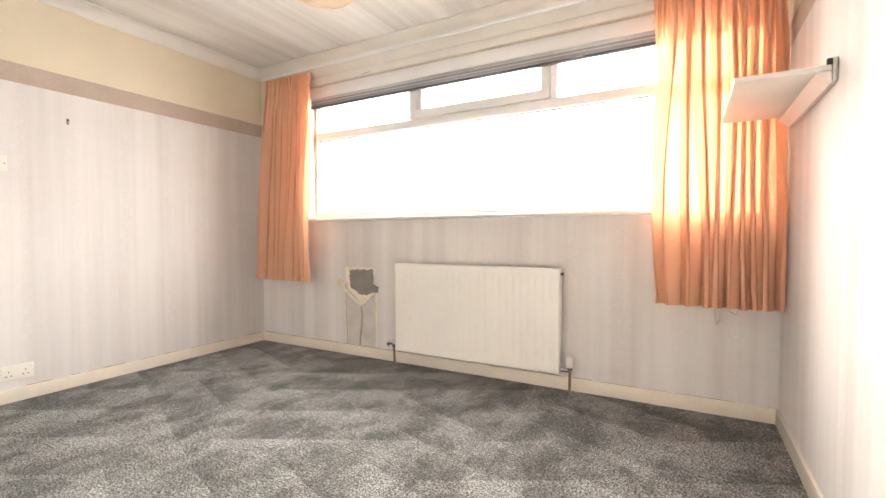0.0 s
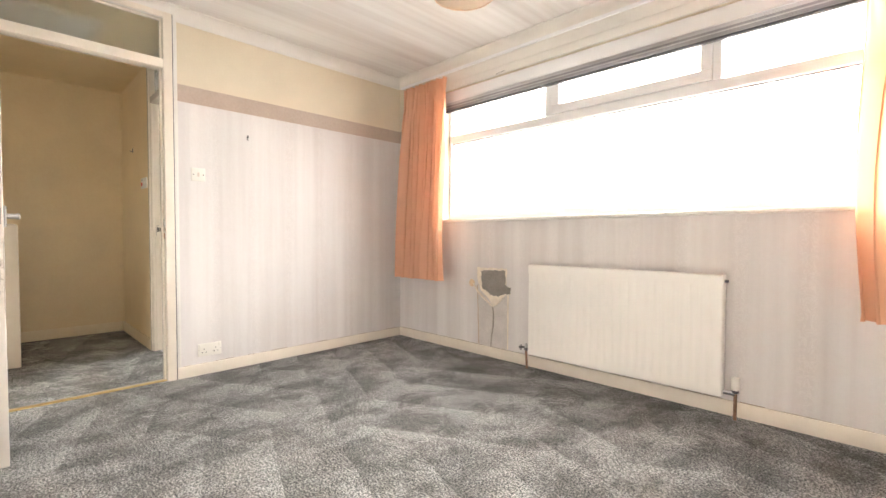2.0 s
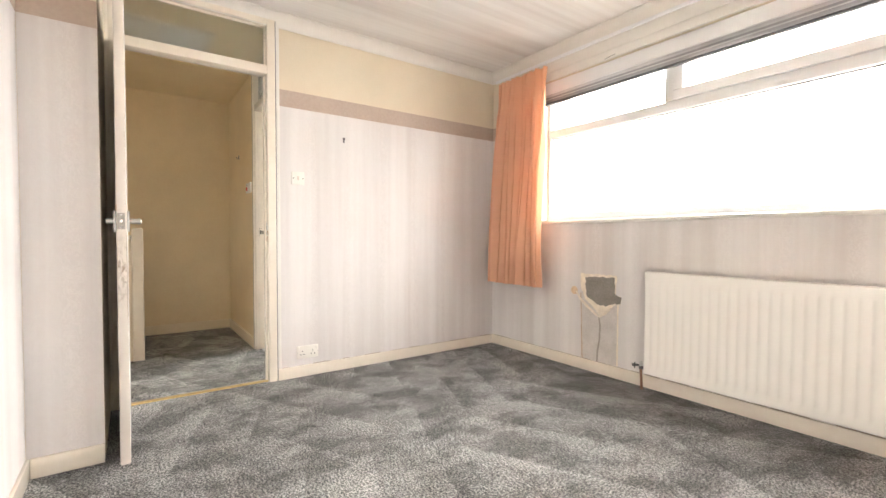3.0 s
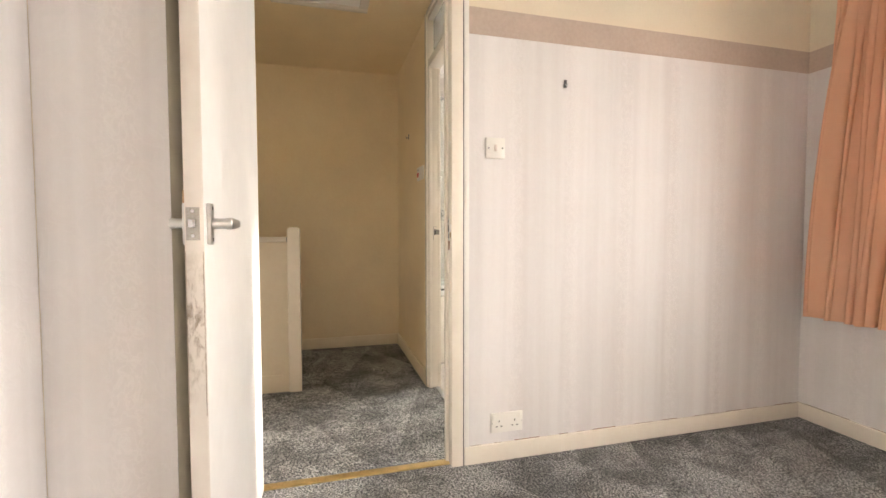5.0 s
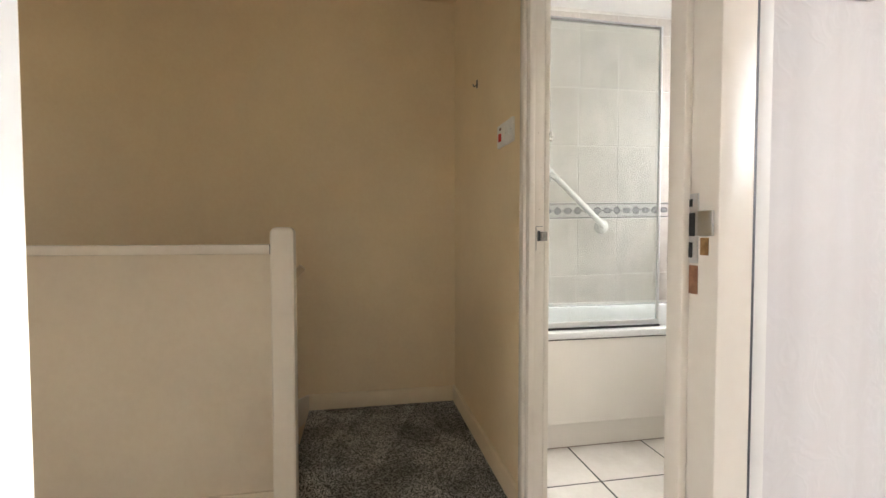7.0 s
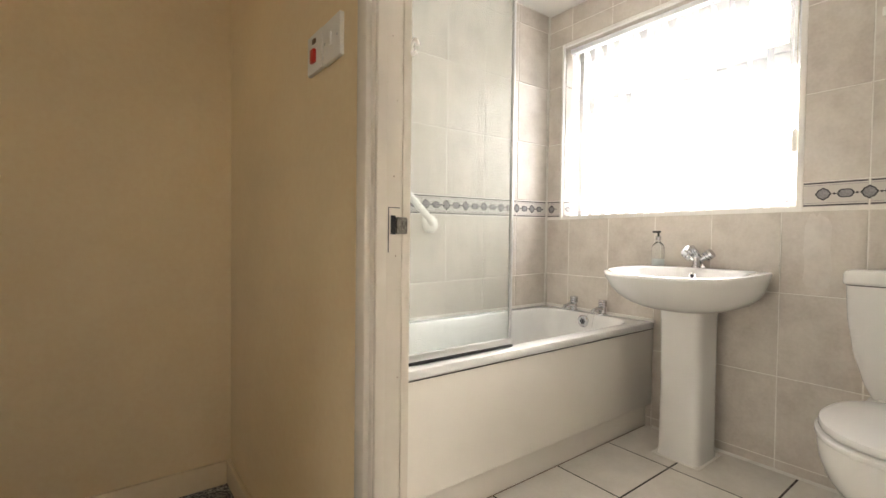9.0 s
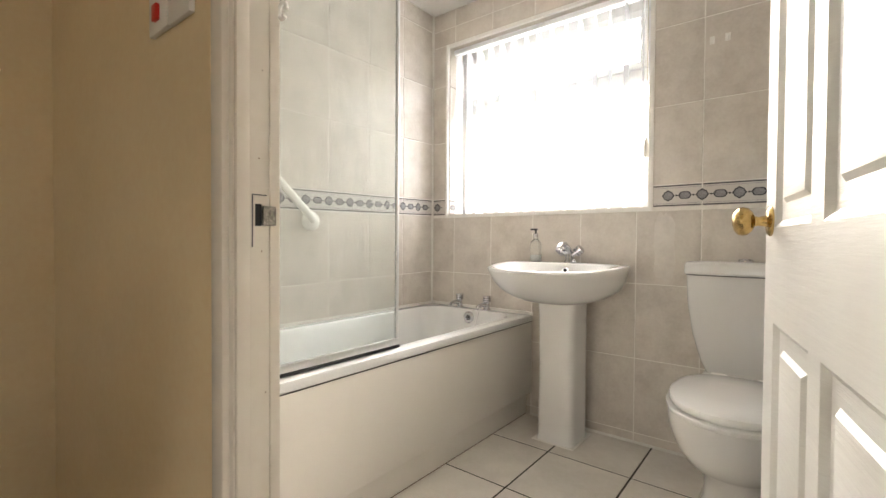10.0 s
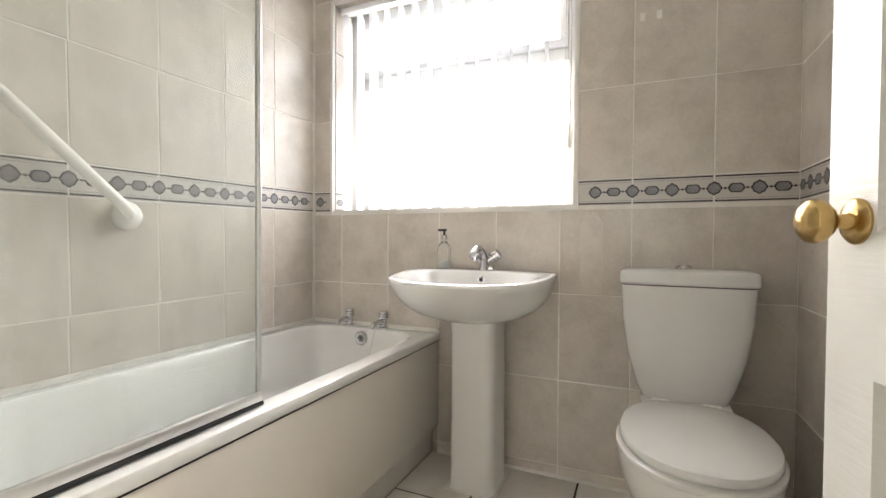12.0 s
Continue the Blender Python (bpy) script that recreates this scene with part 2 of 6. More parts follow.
def loft(bm, rings, caps=True):
    """Skin between closed rings of points with equal counts."""
    vr = [[bm.verts.new(p) for p in r] for r in rings]
    n = len(vr[0])
    for a, b in zip(vr, vr[1:]):
        for k in range(n):
            bm.faces.new((a[k], a[(k + 1) % n], b[(k + 1) % n], b[k]))
    if caps:
        bm.faces.new(vr[0][::-1])
        bm.faces.new(vr[-1])
    return bm


def spin(bm, profile, centre, n=32, axis="z"):
    """A turned shape: (radius, height) along an axis."""
    cx, cy, cz = centre
    rings = []
    for r, h in profile:
        ring = []
        for k in range(n):
            a = 2 * math.pi * k / n
            c, s = r * math.cos(a), r * math.sin(a)
            ring.append((cx + c, cy + s, cz + h) if axis == "z" else (cx + h, cy + c, cz + s) if axis == "x" else (cx + s, cy + h, cz + c))
        rings.append(ring)
    return loft(bm, rings)


def finish(ob, bm, material, smooth=None):
    bmesh.ops.recalc_face_normals(bm, faces=bm.faces)
    bm.to_mesh(ob.data)
    bm.free()
    ob.data.materials.append(material)
    if smooth is not None:
        for p in ob.data.polygons:
            p.use_smooth = True
        ob.data.set_sharp_from_angle(angle=radians(smooth))
    return ob


def part(name, bm, material, parent=None, label="", smooth=35):
    ob = new(name, bpy.data.meshes.new(name))
    finish(ob, bm, material, smooth)
    if parent is not None:
        ob.parent = parent
        ob.matrix_parent_inverse = parent.matrix_world.inverted()
    if label:
        tagged(ob, label)
    return ob


def thing(name, label, category, at=(0, 0, 0), group="", kind=""):
    ob = new(name)
    ob.empty_display_size = 0.1
    ob.matrix_world = pose(*at)
    bpy.context.view_layer.update()
    return tagged(ob, label, category, group, kind)


def setting(name, bm, material, label, category, smooth=None):
    return tagged(part(name, bm, material, None, smooth=smooth), label, category, kind="structure")


def slab(axis, c0, c1, u0, u1, z0, z1, holes=()):
    """An upright slab between c0 and c1 on one axis, from u0 to u1 along the other, with openings (u0, u1, z0, z1)."""
    us = sorted({u0, u1, *(h for o in holes for h in o[:2] if u0 < h < u1)})
    zs = sorted({z0, z1, *(h for o in holes for h in o[2:] if z0 < h < z1)})
    keep = set()
    for i in range(len(us) - 1):
        for j in range(len(zs) - 1):
            um, zm = (us[i] + us[i + 1]) / 2, (zs[j] + zs[j + 1]) / 2
            if not any(o[0] < um < o[1] and o[2] < zm < o[3] for o in holes):
                keep.add((i, j))
    bm = bmesh.new()
    cache = {}

    def v(c, u, z):
        k = (c, u, z)
        if k not in cache:
            cache[k] = bm.verts.new((c, u, z) if axis == "x" else (u, c, z))
        return cache[k]

    for i, j in keep:
        a, b, lo, hi = us[i], us[i + 1], zs[j], zs[j + 1]
        for c in (c0, c1):
            bm.faces.new((v(c, a, lo), v(c, b, lo), v(c, b, hi), v(c, a, hi)))
        for nb, (p, q) in (((i - 1, j), ((a, lo), (a, hi))), ((i + 1, j), ((b, lo), (b, hi))), ((i, j - 1), ((a, lo), (b, lo))), ((i, j + 1), ((a, hi), (b, hi)))):
            if nb not in keep:
                bm.faces.new((v(c0, *p), v(c0, *q), v(c1, *q), v(c1, *p)))
    return bm


# ---- the plan ----
AX = -2.5                 # bedroom face of the wall with the doorway
AXB = -2.552              # its other face
WY = 3.12                 # bedroom face of the window wall
BY = 3.17                 # tiled face of the bathroom window wall
RX = 1.237                # bedroom far side wall
BACK = 0.105              # bedroom back wall
EX = -4.59                # end wall of landing and bathroom
LY0, LY1 = 1.312, 1.375   # wall between landing and bathroom
CB, CL, CT = 2.38, 2.33, 2.367   # ceilings: bedroom, landing, bathroom
DO = (0.398, 1.184)       # bedroom doorway along y
BO = (-3.425, -2.665)     # bathroom doorway along x
WIN = (-1.93, 1.07, 1.07, 2.15)
BWIN = (-4.47, -3.285, 1.10, 2.15)
OUT = 3.40
BAND = (1.803, 1.912)

wall_a = setting("wall_west", slab("x", AXB, AX, BACK - 0.1, WY, 0, 2.5, [(DO[0] - 0.05, DO[1] + 0.05, -1, 2.36)]), CREAM, "cream painted wall with a doorway", "wall")
wall_w = setting("wall_north", slab("y", WY, OUT, AXB, RX + 0.1, -0.3, 2.6, [WIN]), CREAM, "cream painted window wall", "wall")
wall_r = setting("wall_east", slab("x", RX, RX + 0.1, BACK - 0.1, WY, 0, 2.5), CREAM, "cream painted side wall", "wall")
wall_b = setting("wall_south", slab("y", BACK - 0.1, BACK, AX, RX, 0, 2.5), CREAM, "cream painted back wall", "wall")
stub = setting("wall_return", boxes((AX, BACK, 0, -1.832, 0.354, 2.5)), CREAM, "boxed-out wall beside the doorway", "wall")


def paper(wall, axis, c0, c1, u0, u1, holes=()):
    part("wallpaper", slab(axis, c0, c1, u0, u1, 0.0, BAND[0], holes), PAPER, wall, "pale embossed striped wallpaper", smooth=None)
    part("wall_band", slab(axis, c0, c1 + (c1 - c0) * 0.6, u0, u1, BAND[0], BAND[1], holes), TAN, wall, "bare tan band below the cream paint", smooth=None)


paper(wall_a, "x", AX, AX + 0.003, DO[1] + 0.054, WY - 0.004)
paper(wall_w, "y", WY, WY - 0.003, AX, RX, [(WIN[0], WIN[1], WIN[2], WIN[3])])
paper(wall_r, "x", RX, RX - 0.003, BACK, WY - 0.004)
paper(wall_b, "y", BACK, BACK + 0.003, -1.828, RX - 0.004)
paper(stub, "x", -1.832, -1.829, BACK + 0.004, 0.354)

setting("ceiling", boxes((AXB, BACK - 0.1, CB, RX + 0.1, WY, CB + 0.1)), CEIL, "white ceiling with streaked lining paper", "ceiling")
setting("floor", boxes((-2.515, BACK, -0.12, RX, WY, 0.0)), CARPET, "grey flecked carpet", "floor")

# landing and stairwell
wall_e = setting("wall_end", slab("x", EX - 0.1, EX, -2.6, OUT, -2.7, 2.6), LANDING, "cream painted end wall", "wall")
wall_l = setting("wall_landing", slab("y", LY0, LY1, EX, AXB, 0, 2.5, [(BO[0] - 0.03, BO[1] + 0.03, -1, 2.32)]), LANDING, "cream painted wall with the bathroom doorway", "wall")
# the opening in the back wall is added, out of view, for the fill lamp
setting("wall_landing_back", slab("y", -2.7, -2.6, EX - 0.1, AX, -2.7, 2.6, [(-3.55, -2.65, 1.05, 2.05)]), LANDING, "cream painted landing wall", "wall")
setting("wall_landing_side", slab("x", AXB, AX, -2.6, BACK - 0.1, -0.3, 2.5), LANDING, "cream painted landing wall", "wall")
setting("ceiling_landing", boxes((EX, -2.6, CL, AXB, LY0, CL + 0.1)), LANDING, "cream painted landing ceiling", "ceiling")
setting("floor_landing", boxes((-3.66, -2.6, -0.2, -2.515, LY0 + 0.05, -0.002), (EX, 0.47, -0.2, -3.66, LY0 + 0.05, -0.002)), CARPET, "grey flecked landing carpet", "floor")
setting("floor_lower", boxes((EX - 0.1, -2.7, -2.85, -3.60, 0.6, -2.7)), CARPET, "grey carpet at the foot of the stairs", "floor")
setting("wall_stairwell_end", boxes((EX, 0.472, -2.7, -3.66, 0.56, -0.201)), LANDING, "cream painted stairwell wall", "wall")
setting("wall_stairwell", boxes((-3.66, -2.6, -2.7, -3.60, 0.46, -0.2)), LANDING, "cream painted stairwell wall", "wall")

# bathroom shell
wall_bw = setting("wall_bath_north", slab("y", BY + 0.0015, OUT, EX, AXB, -0.3, 2.6, [BWIN]), GROUT, "tiled bathroom window wall", "wall")
setting("ceiling_bath", boxes((EX, LY1, CT, AXB, BY + 0.008, CT + 0.1)), WHITE, "white bathroom ceiling", "ceiling")
floor_bath = setting("floor_bath", boxes((EX, LY0 + 0.05, -0.2, AXB, BY + 0.008, -0.0018)), DGROUT, "white tiled bathroom floor with dark joints", "floor")
setting("ground", boxes((-800, -800, -3.3, 800, 800, -3.0)), mat("grass", (0.08, 0.11, 0.05), 0.9), "green ground outside below the windows", "ground")


# ---- bedroom: trim ----
def coving(name, axis, c, sign, u0, u1, top, drop=0.078, out=0.075):
    """A cove between wall and ceiling along one wall."""
    prof = [(0.0, -drop), (0.008, -drop)]
    for k in range(9):
        a = math.pi / 2 * k / 8
        prof.append((0.008 + (out - 0.016) * (1 - math.cos(a)), -drop + (drop - 0.010) * math.sin(a) + 0.002))
    prof += [(out, -0.008), (out, -0.001), (0.0, -0.001)]
    ring = lambda u: [((c + sign * p, u, top + q) if axis == "x" else (u, c + sign * p, top + q)) for p, q in prof]
    return setting(name, loft(bmesh.new(), [ring(u0), ring(u1)]), WHITE, "white plaster coving", "coving", smooth=30)


coving("coving_west", "x", AX, 1, BACK, WY, CB)
coving("coving_north", "y", WY, -1, AX, RX, CB)
coving("coving_east", "x", RX, -1, BACK, WY, CB)
coving("coving_south", "y", BACK, 1, -1.832, RX, CB)


AGED = mat("yellowed_gloss_paint", (0.84, 0.71, 0.51), 0.32, var=0.05, scale=6, fine=40, bumps=0.05)


def skirting(name, x0, y0, x1, y1, h, label="cream painted skirting board", paint=GLOSS):
    return setting(name, boxes((x0, y0, -0.002, x1, y1, h), bevel=0.004), paint, label, "skirting board", smooth=40)


base_w = skirting("baseboard_west", AX, DO[1] + 0.055, AX + 0.016, WY - 0.016, 0.076)
rnd = random.Random(4)
crack_bm, yy = bmesh.new(), 1.27
while yy < 3.0:
    ln = rnd.uniform(0.02, 0.13)
    box(crack_bm, AX + 0.0032, yy, 0.0755, AX + 0.0055, yy + ln, 0.0755 + rnd.uniform(0.001, 0.0035))
    yy += ln + rnd.uniform(0.02, 0.12)
part("open_joint", crack_bm, mat("brown_dirt", (0.30, 0.20, 0.14), 0.9), base_w, "open dirty joint above the skirting", smooth=None)
base_n = skirting("baseboard_north", AX, WY - 0.017, RX, WY, 0.078)
crack_bm, xx = bmesh.new(), -2.46
while xx < 1.1:
    ln = rnd.uniform(0.03, 0.22)
    box(crack_bm, xx, WY - 0.0055, 0.0775, xx + ln, WY - 0.0032, 0.0775 + rnd.uniform(0.001, 0.003))
    xx += ln + rnd.uniform(0.01, 0.10)
part("open_joint", crack_bm, bpy.data.materials["brown_dirt"], base_n, "open dirty joint above the skirting", smooth=None)
skirting("baseboard_east", RX - 0.016, BACK, RX, WY - 0.016, 0.078)
skirting("baseboard_south", -1.83, BACK, RX - 0.016, BACK + 0.016, 0.078)
skirting("baseboard_return", -1.832, BACK + 0.016, -1.815, 0.355, 0.078)
skirting("baseboard_landing_end", EX, 0.47, EX + 0.016, LY0 - 0.016, 0.087, "yellowed cream skirting board", AGED)
skirting("baseboard_landing", EX, LY0 - 0.017, BO[0] - 0.045, LY0, 0.087, "yellowed cream skirting board", AGED)


# ---- door frames ----
def scuffed(name, base, z0, z1):
    """Painted lipping with grey knocks between two heights."""
    m, nt, bsdf, add, link = node_mat(name)
    tc = add("ShaderNodeTexCoord")
    sep = add("ShaderNodeSeparateXYZ")
    link(tc.outputs["Object"], sep.inputs[0])
    up = add("ShaderNodeMapRange")
    up.inputs["From Min"].default_value, up.inputs["From Max"].default_value = z0, z0 + 0.12
    down = add("ShaderNodeMapRange")
    down.inputs["From Min"].default_value, down.inputs["From Max"].default_value = z1, z1 - 0.12
    for n in (up, down):
        link(sep.outputs["Z"], n.inputs["Value"])
    both = add("ShaderNodeMath")
    both.operation = "MULTIPLY"
    link(up.outputs[0], both.inputs[0])
    link(down.outputs[0], both.inputs[1])
    knocks = ramp(nt, noise_tex(nt, 70.0, 5, (1, 1, 0.45), 0.62, 0.8), [(0.44, (0, 0, 0)), (0.53, (0.35, 0.35, 0.35)), (0.66, (1, 1, 1))])
    fac = add("ShaderNodeMath")
    fac.operation = "MULTIPLY"
    link(both.outputs[0], fac.inputs[0])
    link(knocks, fac.inputs[1])
    c = ramp(nt, noise_tex(nt, 8, 4), [(0.3, mul(base, 0.9)), (0.7, base)])
    link(mix(nt, c, (0.29, 0.235, 0.18), fac.outputs[0]), bsdf.inputs["Base Color"])
    bsdf.inputs["Roughness"].default_value = 0.4
    bump(nt, bsdf, fac.outputs[0], 0.3, 0.001)
    return m


LIPPING = scuffed("scuffed_cream_lipping", (0.72, 0.67, 0.61), 0.64, 0.97)
OBSCURE = glass_mat("obscure_glass", (0.80, 0.85, 0.86), 0.25)

frame_1 = thing("door_frame_1", "cream gloss door frame with a glazed light above", "door frame", (-2.53, 0.8, 0), kind="structure")
x0, x1 = -2.572, -2.484
part("jamb", boxes((x0, DO[0] - 0.032, 0, x1, DO[0], 2.345), bevel=0.002), GLOSS, frame_1)
part("jamb", boxes((x0, DO[1], 0, x1, DO[1] + 0.050, 2.345), bevel=0.003), GLOSS, frame_1)
# dark strip, almost flush with the jamb, draws the shadow line of the gap
part("gap", boxes((AX + 0.0005, DO[1] + 0.0502, 0, -2.4855, DO[1] + 0.0535, 2.345)), DARK, frame_1, smooth=None)
part("head", boxes((x0, DO[0], 2.304, x1, DO[1], 2.345), bevel=0.002), GLOSS, frame_1)
part("transom", boxes((x0, DO[0], 1.990, x1, DO[1], 2.045), bevel=0.004), GLOSS, frame_1)
part("stop", boxes((-2.560, DO[1] - 0.012, 0, -2.530, DO[1], 1.99), bevel=0.002), GLOSS, frame_1)
part("stop", boxes((-2.560, DO[0], 0, -2.530, DO[0] + 0.012, 1.99), bevel=0.002), GLOSS, frame_1)
part("glass_pane", boxes((-2.545, DO[0], 2.046, -2.540, DO[1], 2.303)), OBSCURE, frame_1, "obscure glass pane")
part("glazing_bead", boxes((-2.538, DO[0], 2.046, -2.524, DO[1], 2.058), (-2.538, DO[0], 2.291, -2.524, DO[1], 2.303),
                           (-2.538, DO[0], 2.058, -2.524, DO[0] + 0.012, 2.291), (-2.538, DO[1] - 0.012, 2.058, -2.524, DO[1], 2.291)), GLOSS, frame_1)
part("architrave", boxes((AXB - 0.036, DO[1] + 0.028, 0, AXB - 0.0205, DO[1] + 0.070, 2.35), bevel=0.004), GLOSS, frame_1)
part("architrave", boxes((AX + 0.0005, DO[0] - 0.052, 0, AX + 0.018, DO[0] - 0.028, 2.35), bevel=0.004), GLOSS, frame_1)
part("cover_strip", boxes((AX + 0.003, DO[1] + 0.0538, 0.076, -2.487, DO[1] + 0.076, 2.30), bevel=0.002), WHITE, frame_1, "white cover strip beside the frame")
strike = part("strike_plate", boxes((-2.541, DO[1] - 0.0022, 0.955, -2.516, DO[1] - 0.0002, 1.045)), STEEL, frame_1, "worn metal strike plate")
part("keep_hole", boxes((-2.537, DO[1] - 0.003, 0.99, -2.520, DO[1] - 0.0021, 1.02)), BLACK, strike)
part("keep_lip", boxes((-2.514, DO[1] - 0.004, 0.990, -2.490, DO[1] - 0.0005, 1.022), bevel=0.001), STEEL, strike)
part("keep_hole", boxes((-2.534, DO[1] - 0.003, 1.028, -2.525, DO[1] - 0.0021, 1.038)), BLACK, strike)
part("rust_stain", boxes((-2.512, DO[1] - 0.0012, 0.966, -2.499, DO[1] - 0.0002, 0.988)), mat("rust_brown", (0.34, 0.19, 0.07), 0.9, var=0.3, scale=90), frame_1, "brown chipped paint below the keep")
part("keep_hole", boxes((-2.532, DO[1] - 0.003, 0.962, -2.524, DO[1] - 0.0021, 0.982)), BLACK, strike)
part("bare_mortice", boxes((-2.538, DO[1] - 0.0018, 0.915, -2.516, DO[1] - 0.0002, 0.952)), mat("bare_wood", (0.30, 0.14, 0.07), 0.8, var=0.2, scale=40), frame_1, "chipped bare wood recess")
tagged(part("threshold_bar", boxes((-2.552, DO[0], -0.001, -2.512, DO[1], 0.006), bevel=0.002), mat("brass_strip", (0.62, 0.45, 0.20), 0.35, 0.8, var=0.15, scale=30), None), "worn brass carpet threshold strip", "trim", kind="structure")

# ---- bedroom door, standing open ----
door_1 = thing("door_1", "flush white painted door standing open", "door", (-2.49, 0.42, 0), kind="structure")
leaf = part("leaf", boxes((-2.506, 0.408, 0.010, -1.726, 0.444, 1.985), bevel=0.002), DOORW, door_1)
part("lipping", boxes((-1.726, 0.409, 0.010, -1.718, 0.443, 1.985), bevel=0.0015), LIPPING, door_1, "scuffed cream door edge")
plate = part("latch_plate", boxes((-1.7185, 0.412, 0.978, -1.7165, 0.437, 1.044), bevel=0.0006), WORN, door_1, "worn metal latch plate")
grime = bmesh.new()
for yy in (0.4092, 0.4412):
    box(grime, -1.7182, yy, 0.62, -1.7174, yy + 0.0016, 0.955)
part("grime", grime, mat("brown_grime", (0.40, 0.34, 0.28), 0.8, var=0.3, scale=30), door_1, "brown grime along the door edge", smooth=None)
part("latch_bolt", boxes((-1.717, 0.418, 1.003, -1.707, 0.431, 1.020), bevel=0.002), CHROME, plate)
for zz in (0.987, 1.036):
    part("screw", spin(bmesh.new(), [(0.0001, -0.001), (0.004, -0.001), (0.0035, 0.0008), (0.0001, 0.001)], (-1.7165, 0.4245, zz), 10, "x"), CHROME, plate)
part("paint_chip", boxes((-1.7186, 0.4072, 1.052, -1.7172, 0.4098, 1.078), bevel=0.0004), mat("brown_paint_chip", (0.42, 0.25, 0.12), 0.8, var=0.3, scale=80), door_1, "brown chip on the door edge")
for face, s in ((0.444, 1), (0.408, -1)):
    ya, yb = sorted((face, face + s * 0.009))
    hp = part("handle_plate", boxes((-1.768, ya, 0.968, -1.740, yb, 1.054), bevel=0.003), STEEL, door_1, "satin aluminium handle plate")
    if s > 0:
        bm = tube(bmesh.new(), [(-1.754, face + 0.008, 1.012), (-1.754, face + 0.040, 1.012)], 0.0110, 18)
        tube(bm, [(-1.754, face + 0.036, 1.012), (-1.754, face + 0.046, 1.012), (-1.754, face + 0.049, 1.012)], [0.0125, 0.0125, 0.0095], 18)
        blade = []
        for xx, hh, yy in ((-1.750, 0.0110, 0.041), (-1.756, 0.0122, 0.042), (-1.780, 0.0108, 0.044), (-1.814, 0.0080, 0.046), (-1.817, 0.0068, 0.046)):
            blade.append([(xx, face + yy + 0.0062 * math.copysign(abs(math.cos(q)) ** 0.5, math.cos(q)), 1.012 + hh * math.copysign(abs(math.sin(q)) ** 0.5, math.sin(q))) for q in (2 * math.pi * k / 16 for k in range(16))])
        loft(bm, blade)
    else:
        bm = tube(bmesh.new(), [(-1.754, face - 0.002, 1.012), (-1.754, face - 0.034, 1.012)], 0.0110, 14)
    part("lever", bm, STEEL, door_1, "satin aluminium lever")
    for zz in (0.978, 1.044):
        part("screw", spin(bmesh.new(), [(0.0001, -0.0005), (0.0045, -0.0005), (0.004, 0.001), (0.0001, 0.0012)] if s > 0 else [(0.0001, 0.0005), (0.0045, 0.0005), (0.004, -0.001), (0.0001, -0.0012)],
                           (-1.754, face + s * 0.009, zz), 10, "y"), DARK, hp)
for zz in (0.25, 1.0, 1.75):
    part("hinge", tube(bmesh.new(), [(-2.498, 0.402, zz - 0.04), (-2.498, 0.402, zz + 0.04)], 0.006, 10), STEEL, door_1)

# ---- bedroom window ----
window_1 = thing("window_1", "wide white plastic window with three top lights", "window", (-0.43, 3.22, 1.07), kind="structure")
y0, y1 = 3.195, 3.262
wx0, wx1, wz0, wz1 = WIN
for d in ((wx0, y0, wz0 + 0.01, wx1, y1, 1.128), (wx0, y0, 2.085, wx1, y1, wz1), (wx0, y0, 1.128, wx0 + 0.028, y1, 2.085), (wx1 - 0.03, y0, 1.128, wx1, y1, 2.085)):
    part("window_frame", boxes(d, bevel=0.006), UPVC, window_1)
part("transom", boxes((wx0 + 0.028, y0 - 0.004, 1.727, wx1 - 0.03, y1, 1.790), bevel=0.008), UPVC, window_1)
for xa, xb in ((-0.985, -0.928), (0.068, 0.112)):
    part("mullion", boxes((xa, y0 - 0.003, 1.790, xb, y1, 2.085), bevel=0.008), UPVC, window_1)
sash = ((-0.926, 1.793, 0.066, 1.852), (-0.926, 2.03, 0.066, 2.083), (-0.926, 1.852, -0.868, 2.03), (0.008, 1.852, 0.066, 2.03))
part("opening_sash", boxes(*[(a, y0 - 0.014, b, c, y1 - 0.01, d) for a, b, c, d in sash], bevel=0.005), UPVC, window_1, "white opening top light")
part("gasket", boxes((wx0 + 0.028, 3.2185, 1.128, wx0 + 0.032, 3.2255, 1.727), (wx0 + 0.028, 3.2185, 1.790, wx0 + 0.032, 3.2255, 2.085), (wx0 + 0.032, 3.2185, 1.722, wx1 - 0.03, 3.2255, 1.727), (wx0 + 0.032, 3.2185, 1.128, wx1 - 0.03, 3.2255, 1.132)), DARK, window_1, smooth=None)
for xa, xb, za in ((wx0 + 0.028, -0.985, 1.790), (-0.868, 0.008, 1.852), (0.112, wx1 - 0.03, 1.790)):
    g = part("pane", boxes((xa, 3.226, za, xb, 3.231, 2.085)), GLASS, window_1, smooth=None)
    g.visible_shadow = False
g = part("pane", boxes((wx0 + 0.028, 3.226, 1.128, wx1 - 0.03, 3.231, 1.727)), GLASS, window_1, smooth=None)
g.visible_shadow = False
part("window_sill", boxes((wx0 - 0.01, 3.092, 1.052, wx1 + 0.01, 3.196, 1.077), bevel=0.008), WHITE, window_1, "white painted window board")
part("lintel_board", boxes((wx0 - 0.02, 3.102, 2.150, wx1 + 0.03, 3.124, 2.208), (wx0 - 0.02, 3.108, 2.212, wx1 + 0.03, 3.124, 2.300), bevel=0.003), WHITE, window_1, "white painted board over the window")
crack = tube(bmesh.new(), [(-1.35, 3.099, 2.155), (-1.31, 3.0985, 2.161), (-1.27, 3.099, 2.163)], 0.0015, 6)
part("crack", crack, DARK, window_1)

